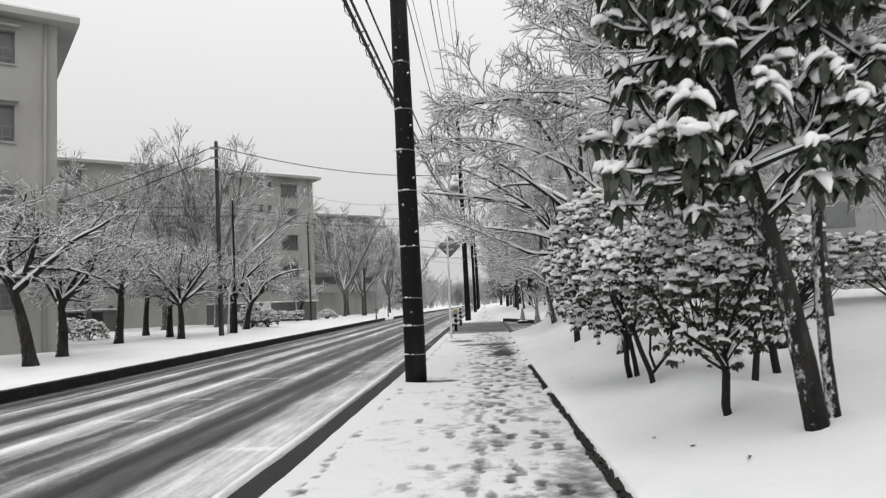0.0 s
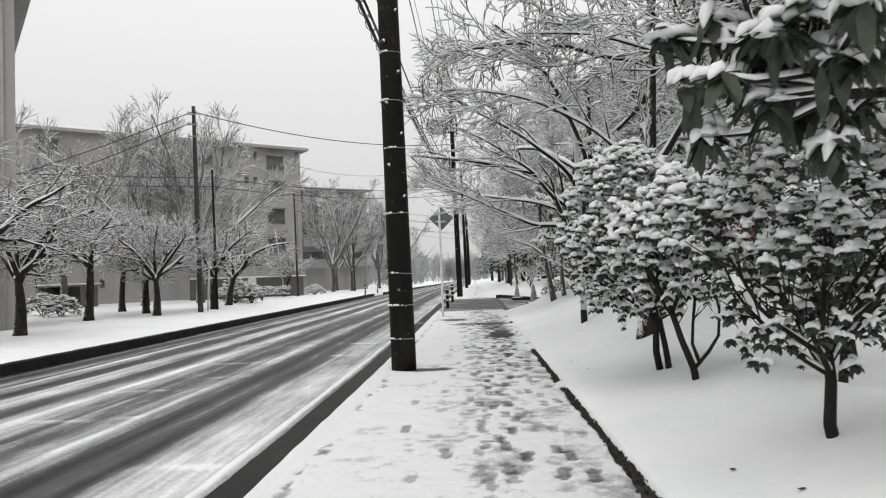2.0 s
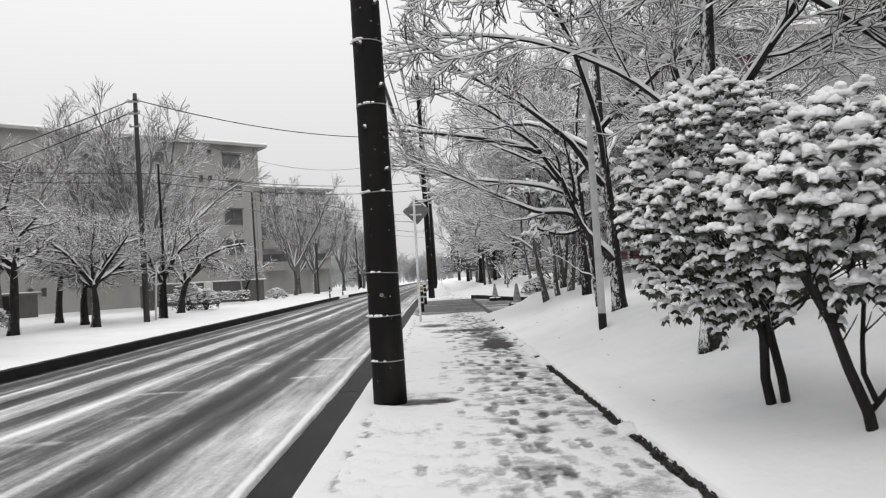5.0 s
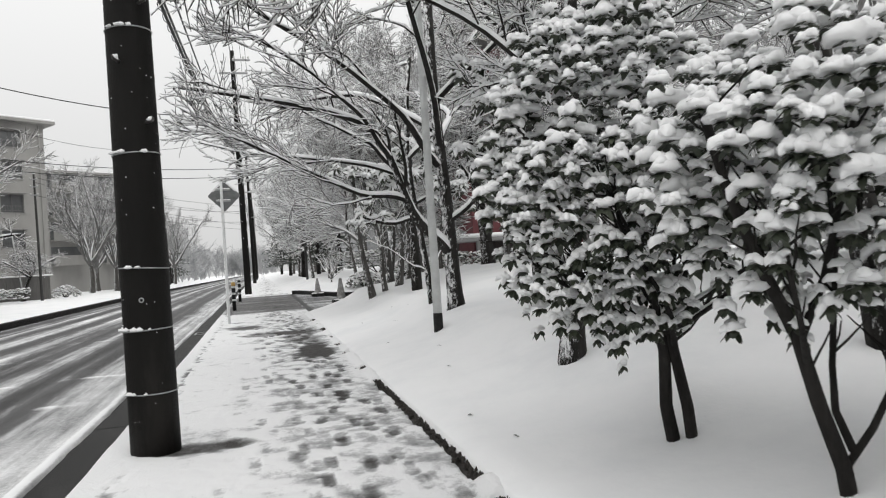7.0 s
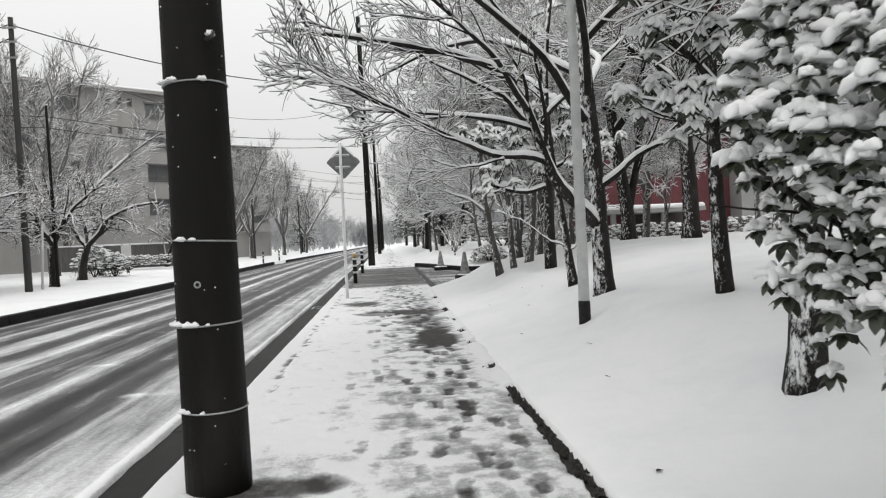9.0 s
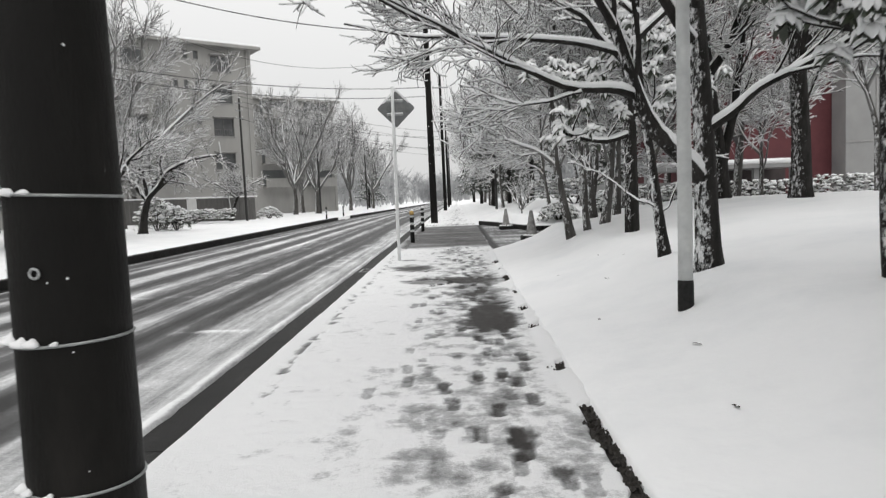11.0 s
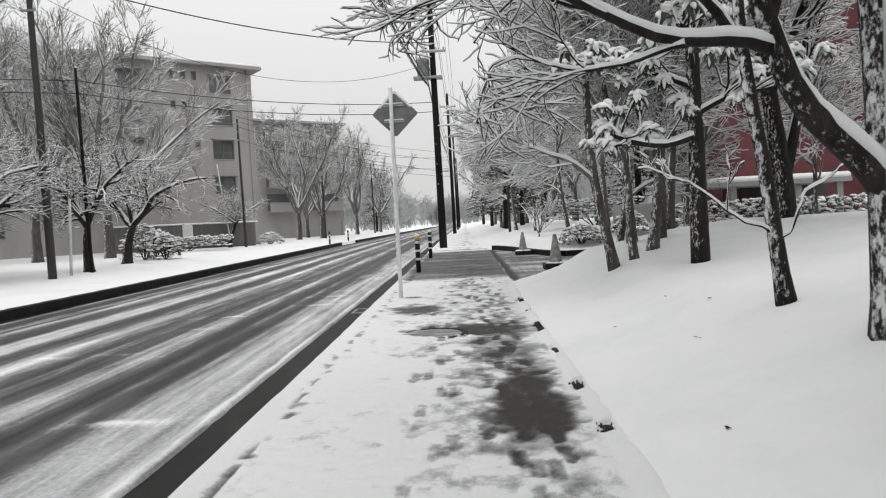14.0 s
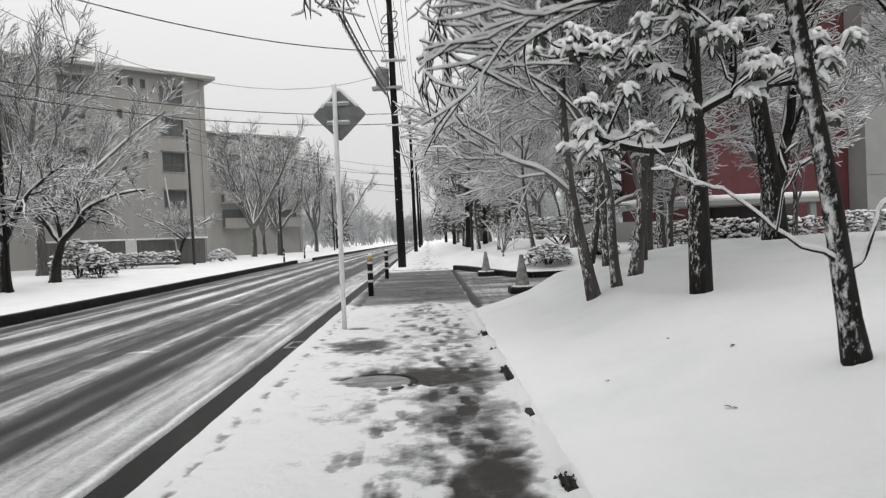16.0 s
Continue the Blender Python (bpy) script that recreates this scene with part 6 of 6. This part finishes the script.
for x, y, sx, sz, sd in ((-13.6, 40.5, 1.0, 1.5, 1), (-14.7, 44.0, 0.9, 1.3, 2), (-17.6, 30.5, 0.8, 0.9, 3), (-20.0, 33.0, 0.9, 1.0, 4), (-13.0, 57.5, 0.9, 0.8, 5), (-12.5, 40.0, 0.7, 1.1, 6)):
    bush("verge_bush", "snow-laden evergreen bush across the road", (x, y, lift(x, y) - 0.05), (sx, sx, sz), 140 + sd, 520, "bush", "verge bushes", 0.058)
bush("hedge", "low snow-topped hedge before the dark fence", (-15.5, 49.5, lift(-15.5, 49.5) - 0.05), (2.6, 0.6, 0.8), 160, 900, "hedge", "hedges", 0.06)
fence = thing("board_fence", (0, 0, 0.15), "dark board fence with snow on top across the road", "fence")
for i in range(24):
    t = i / 24
    x, y = -20.5 + 7.2 * t, 51.2 + 4.6 * t
    g = Geo()
    g.box(-0.173, 0.173, -0.02, 0.02, 0, 1.75 + 0.02 * math.sin(i * 3), pose(x, y, 0, 0, 0, 32))
    part("board", g, DARK_WALL, fence, smooth=False)
g = Geo()
g.box(-4.35, 4.35, -0.05, 0.05, 1.77, 1.86, pose(-16.95, 53.4, 0, 0, 0, 32.6), 0.02)
part("snow", g, SNOW, fence)
notice = thing("notice_board", (-16.2, 51.6, 0.2), "small white notice board before a dark fence", "notice board")
g = Geo()
g.box(-0.3, 0.3, -0.02, 0.02, 0.9, 1.7, None, 0.01)
part("panel", g, BOARD_WHITE, notice, smooth=False)
for x in (-0.24, 0.24):
    g = Geo()
    g.box(x - 0.03, x + 0.03, 0.022, 0.06, -0.05, 1.75)
    part("post", g, STEEL, notice, smooth=False)
shed = thing("low_shed", (-26.3, 45.5, 0.2), "low dark shelter with a snowy roof before the flats", "shed")
for x0, x1, y0, y1 in ((-1.4, 1.4, 0.95, 1.0), (-1.4, -1.3, -0.9, 0.95), (1.3, 1.4, -0.9, 0.95)):
    g = Geo()
    g.box(x0, x1, y0, y1, -0.1, 1.5)
    part("wall", g, DARK_WALL, shed, smooth=False)
g = Geo()
g.box(-1.6, 1.6, -1.1, 1.15, 1.5, 1.6, None, 0.01)
r = part("roof", g, FRAME_DARK, shed, smooth=False)
g = Geo()
g.box(-1.58, 1.58, -1.08, 1.13, 1.6, 1.68, None, 0.03)
part("snow", g, SNOW, r)
rng = random.Random(77)
for x, y in ((1.81, 16.72), (1.45, 5.15), (1.62, 4.6), (1.3, 5.6), (1.25, 9.9), (1.5, 12.4), (2.2, 17.6), (1.45, 17.9), (1.15, 10.6), (2.05, 18.4), (1.35, 14.9), (1.7, 13.5)):
    z = lift(x, y)
    g = Geo()
    for k in range(2):
        a = rng.uniform(0, 6.28)
        g.leaf(Vector((0.01 * k, 0, 0.012)), Vector((math.cos(a), math.sin(a), 0.25)).normalized(), rng.uniform(0.03, 0.05), 0.02, 0.2)
    leaf = new("fallen_leaf", g.mesh("fallen_leaf", SOIL))
    leaf.matrix_basis = pose(x, y, z - 0.004, 0, 0, rng.uniform(0, 360))
    tagged(leaf, "dead brown leaf lying on the snow", "leaf", "fallen leaves")
twiggy = Habit((5, 3), (0.5, 0.25), (35, 35), 0.12, (0.08, 0.05), 0.8, 0.006, 0.8, 0.3, (3, 2), 0)
bare_tree("bare_bush", "leafless twiggy bush beside a traffic cone", (2.75, 36.4, lift(2.75, 36.4) - 0.05), [(0, 0, -0.05), (0, 0, 0.1), (0, 0, 0.2)], [], twiggy, 91, BARK_HAZED, 0.04, plaster=0, auto=9, auto_len=1.3, auto_up=1.3, category="bush")
slim = thing("slim_grey_pole", (2.3, 45.5, lift(2.3, 45.5)), "slim grey pole on the snowy island", "pole")
g = Geo()
g.tube([Vector((0, 0, -0.1)), Vector((-0.02, 0, 2.6)), Vector((-0.03, 0, 5.2))], [0.07, 0.06, 0.05], 10)
part("shaft", g, POLE_GREY, slim)


# ---- conifers and the far woods ----
def conifer(at, h, seed, label="dark conifer with snow on its drooping boughs"):
    rng = random.Random(seed)
    top = thing("conifer_tree", at, label, "tree", "conifers")
    wood, needles, snow = Geo(), Geo(), Geo()
    wood.tube([Vector((0, 0, -0.1)), Vector((0, 0, h * 0.5)), Vector((0, 0, h))], [0.16, 0.1, 0.02], 8)
    n = 90
    for i in range(n):
        t = (i + 0.5) / n
        z = h * (0.12 + 0.86 * t)
        ln = (1 - t) ** 0.7 * h * 0.28 * rng.uniform(0.6, 1.15) + 0.15
        a = i * 2.4
        q = wander(Vector((0, 0, z)), Vector((math.cos(a), math.sin(a), 0.15)), ln, 3, rng, 0.1, -0.1)
        wood.tube(q, [0.02, 0.015, 0.01, 0.006], 3, False)
        for j in range(12):
            p, d = along(q, rng.uniform(0.25, 1))
            e = (d + Vector((rng.gauss(0, 0.7), rng.gauss(0, 0.7), rng.gauss(-0.2, 0.3)))).normalized()
            needles.leaf(p, e, rng.uniform(0.2, 0.4), 0.12, 0.3)
            if rng.random() < 0.55:
                s = rng.uniform(0.05, 0.11)
                k = len(snow.v)
                m = [p + e * 0.12 + Vector((s * math.cos(b), s * math.sin(b), 0.0)) for b in (0, 1.6, 3.1, 4.7)]
                snow.v += m + [p + e * 0.12 + Vector((0, 0, s * 0.7))]
                snow.f += [(k + b, k + (b + 1) % 4, k + 4) for b in range(4)] + [(k + 3, k + 2, k + 1, k)]
    part("trunk", wood, BARK, top)
    part("foliage", needles, CONIFER, top)
    part("snow", snow, SNOW, top)
    return top


C1 = conifer((2.6, 53.5, lift(2.6, 53.5)), 7.5, 171)
for x, y, turn, k in ((4.0, 58.5, 40, 1.1), (3.2, 68.0, 90, 1.2), (6.0, 62.0, 200, 1.3), (2.8, 80.0, 10, 1.2), (5.0, 96.0, 60, 1.4), (-13.5, 118.0, 20, 1.3), (3.0, 118.0, 130, 1.4), (-14.5, 130.0, 70, 1.4), (9.0, 47.0, 20, 1.2)):
    copy_thing(C1, pose(x, y, lift(x, y), 0, 0, turn) @ Matrix.Scale(k, 4))

# pale greys carry both lying snow and the haze of distance
WOODS = speckled("far_woods_snow_and_haze", [(0.3, (0.30, 0.305, 0.31)), (0.5, (0.40, 0.405, 0.41)), (0.7, (0.55, 0.555, 0.56))], 0.9, 0.95, stretch=(1, 1, 0.4))
g = Geo()
rng = random.Random(181)
for i in range(420):
    side = rng.random()
    if side < 0.42:
        x, y = rng.uniform(-70, -13), rng.uniform(135, 260)
    elif side < 0.84:
        x, y = rng.uniform(5, 80), rng.uniform(75, 260)
    else:
        x, y = rng.uniform(-14, 6), rng.uniform(260, 330)
    h = rng.uniform(7, 13)
    z = float(rise(y))
    for j in range(16):
        a = rng.uniform(0, 6.28)
        e = Vector((math.cos(a) * rng.uniform(0.1, 0.7), math.sin(a) * rng.uniform(0.1, 0.7), 1)).normalized()
        p = Vector((x, y, z + h * rng.uniform(0.0, 0.55)))
        q = wander(p, e, h * rng.uniform(0.25, 0.5), 3, rng, 0.12, 0.02)
        g.tube(q, [0.16, 0.12, 0.09, 0.03], 3, False)
        for b in range(5):
            w = wander(along(q, rng.uniform(0.4, 0.99))[0], Vector((rng.gauss(0, 1), rng.gauss(0, 1), rng.uniform(0.2, 1))), rng.uniform(1.2, 2.6), 2, rng, 0.15, 0)
            g.tube(w, [0.1, 0.06, 0.03], 3, False)
piece("far_woods", g, WOODS, "distant snowy woods with painted-in haze at the end of the street", "woods", "stuff", False)
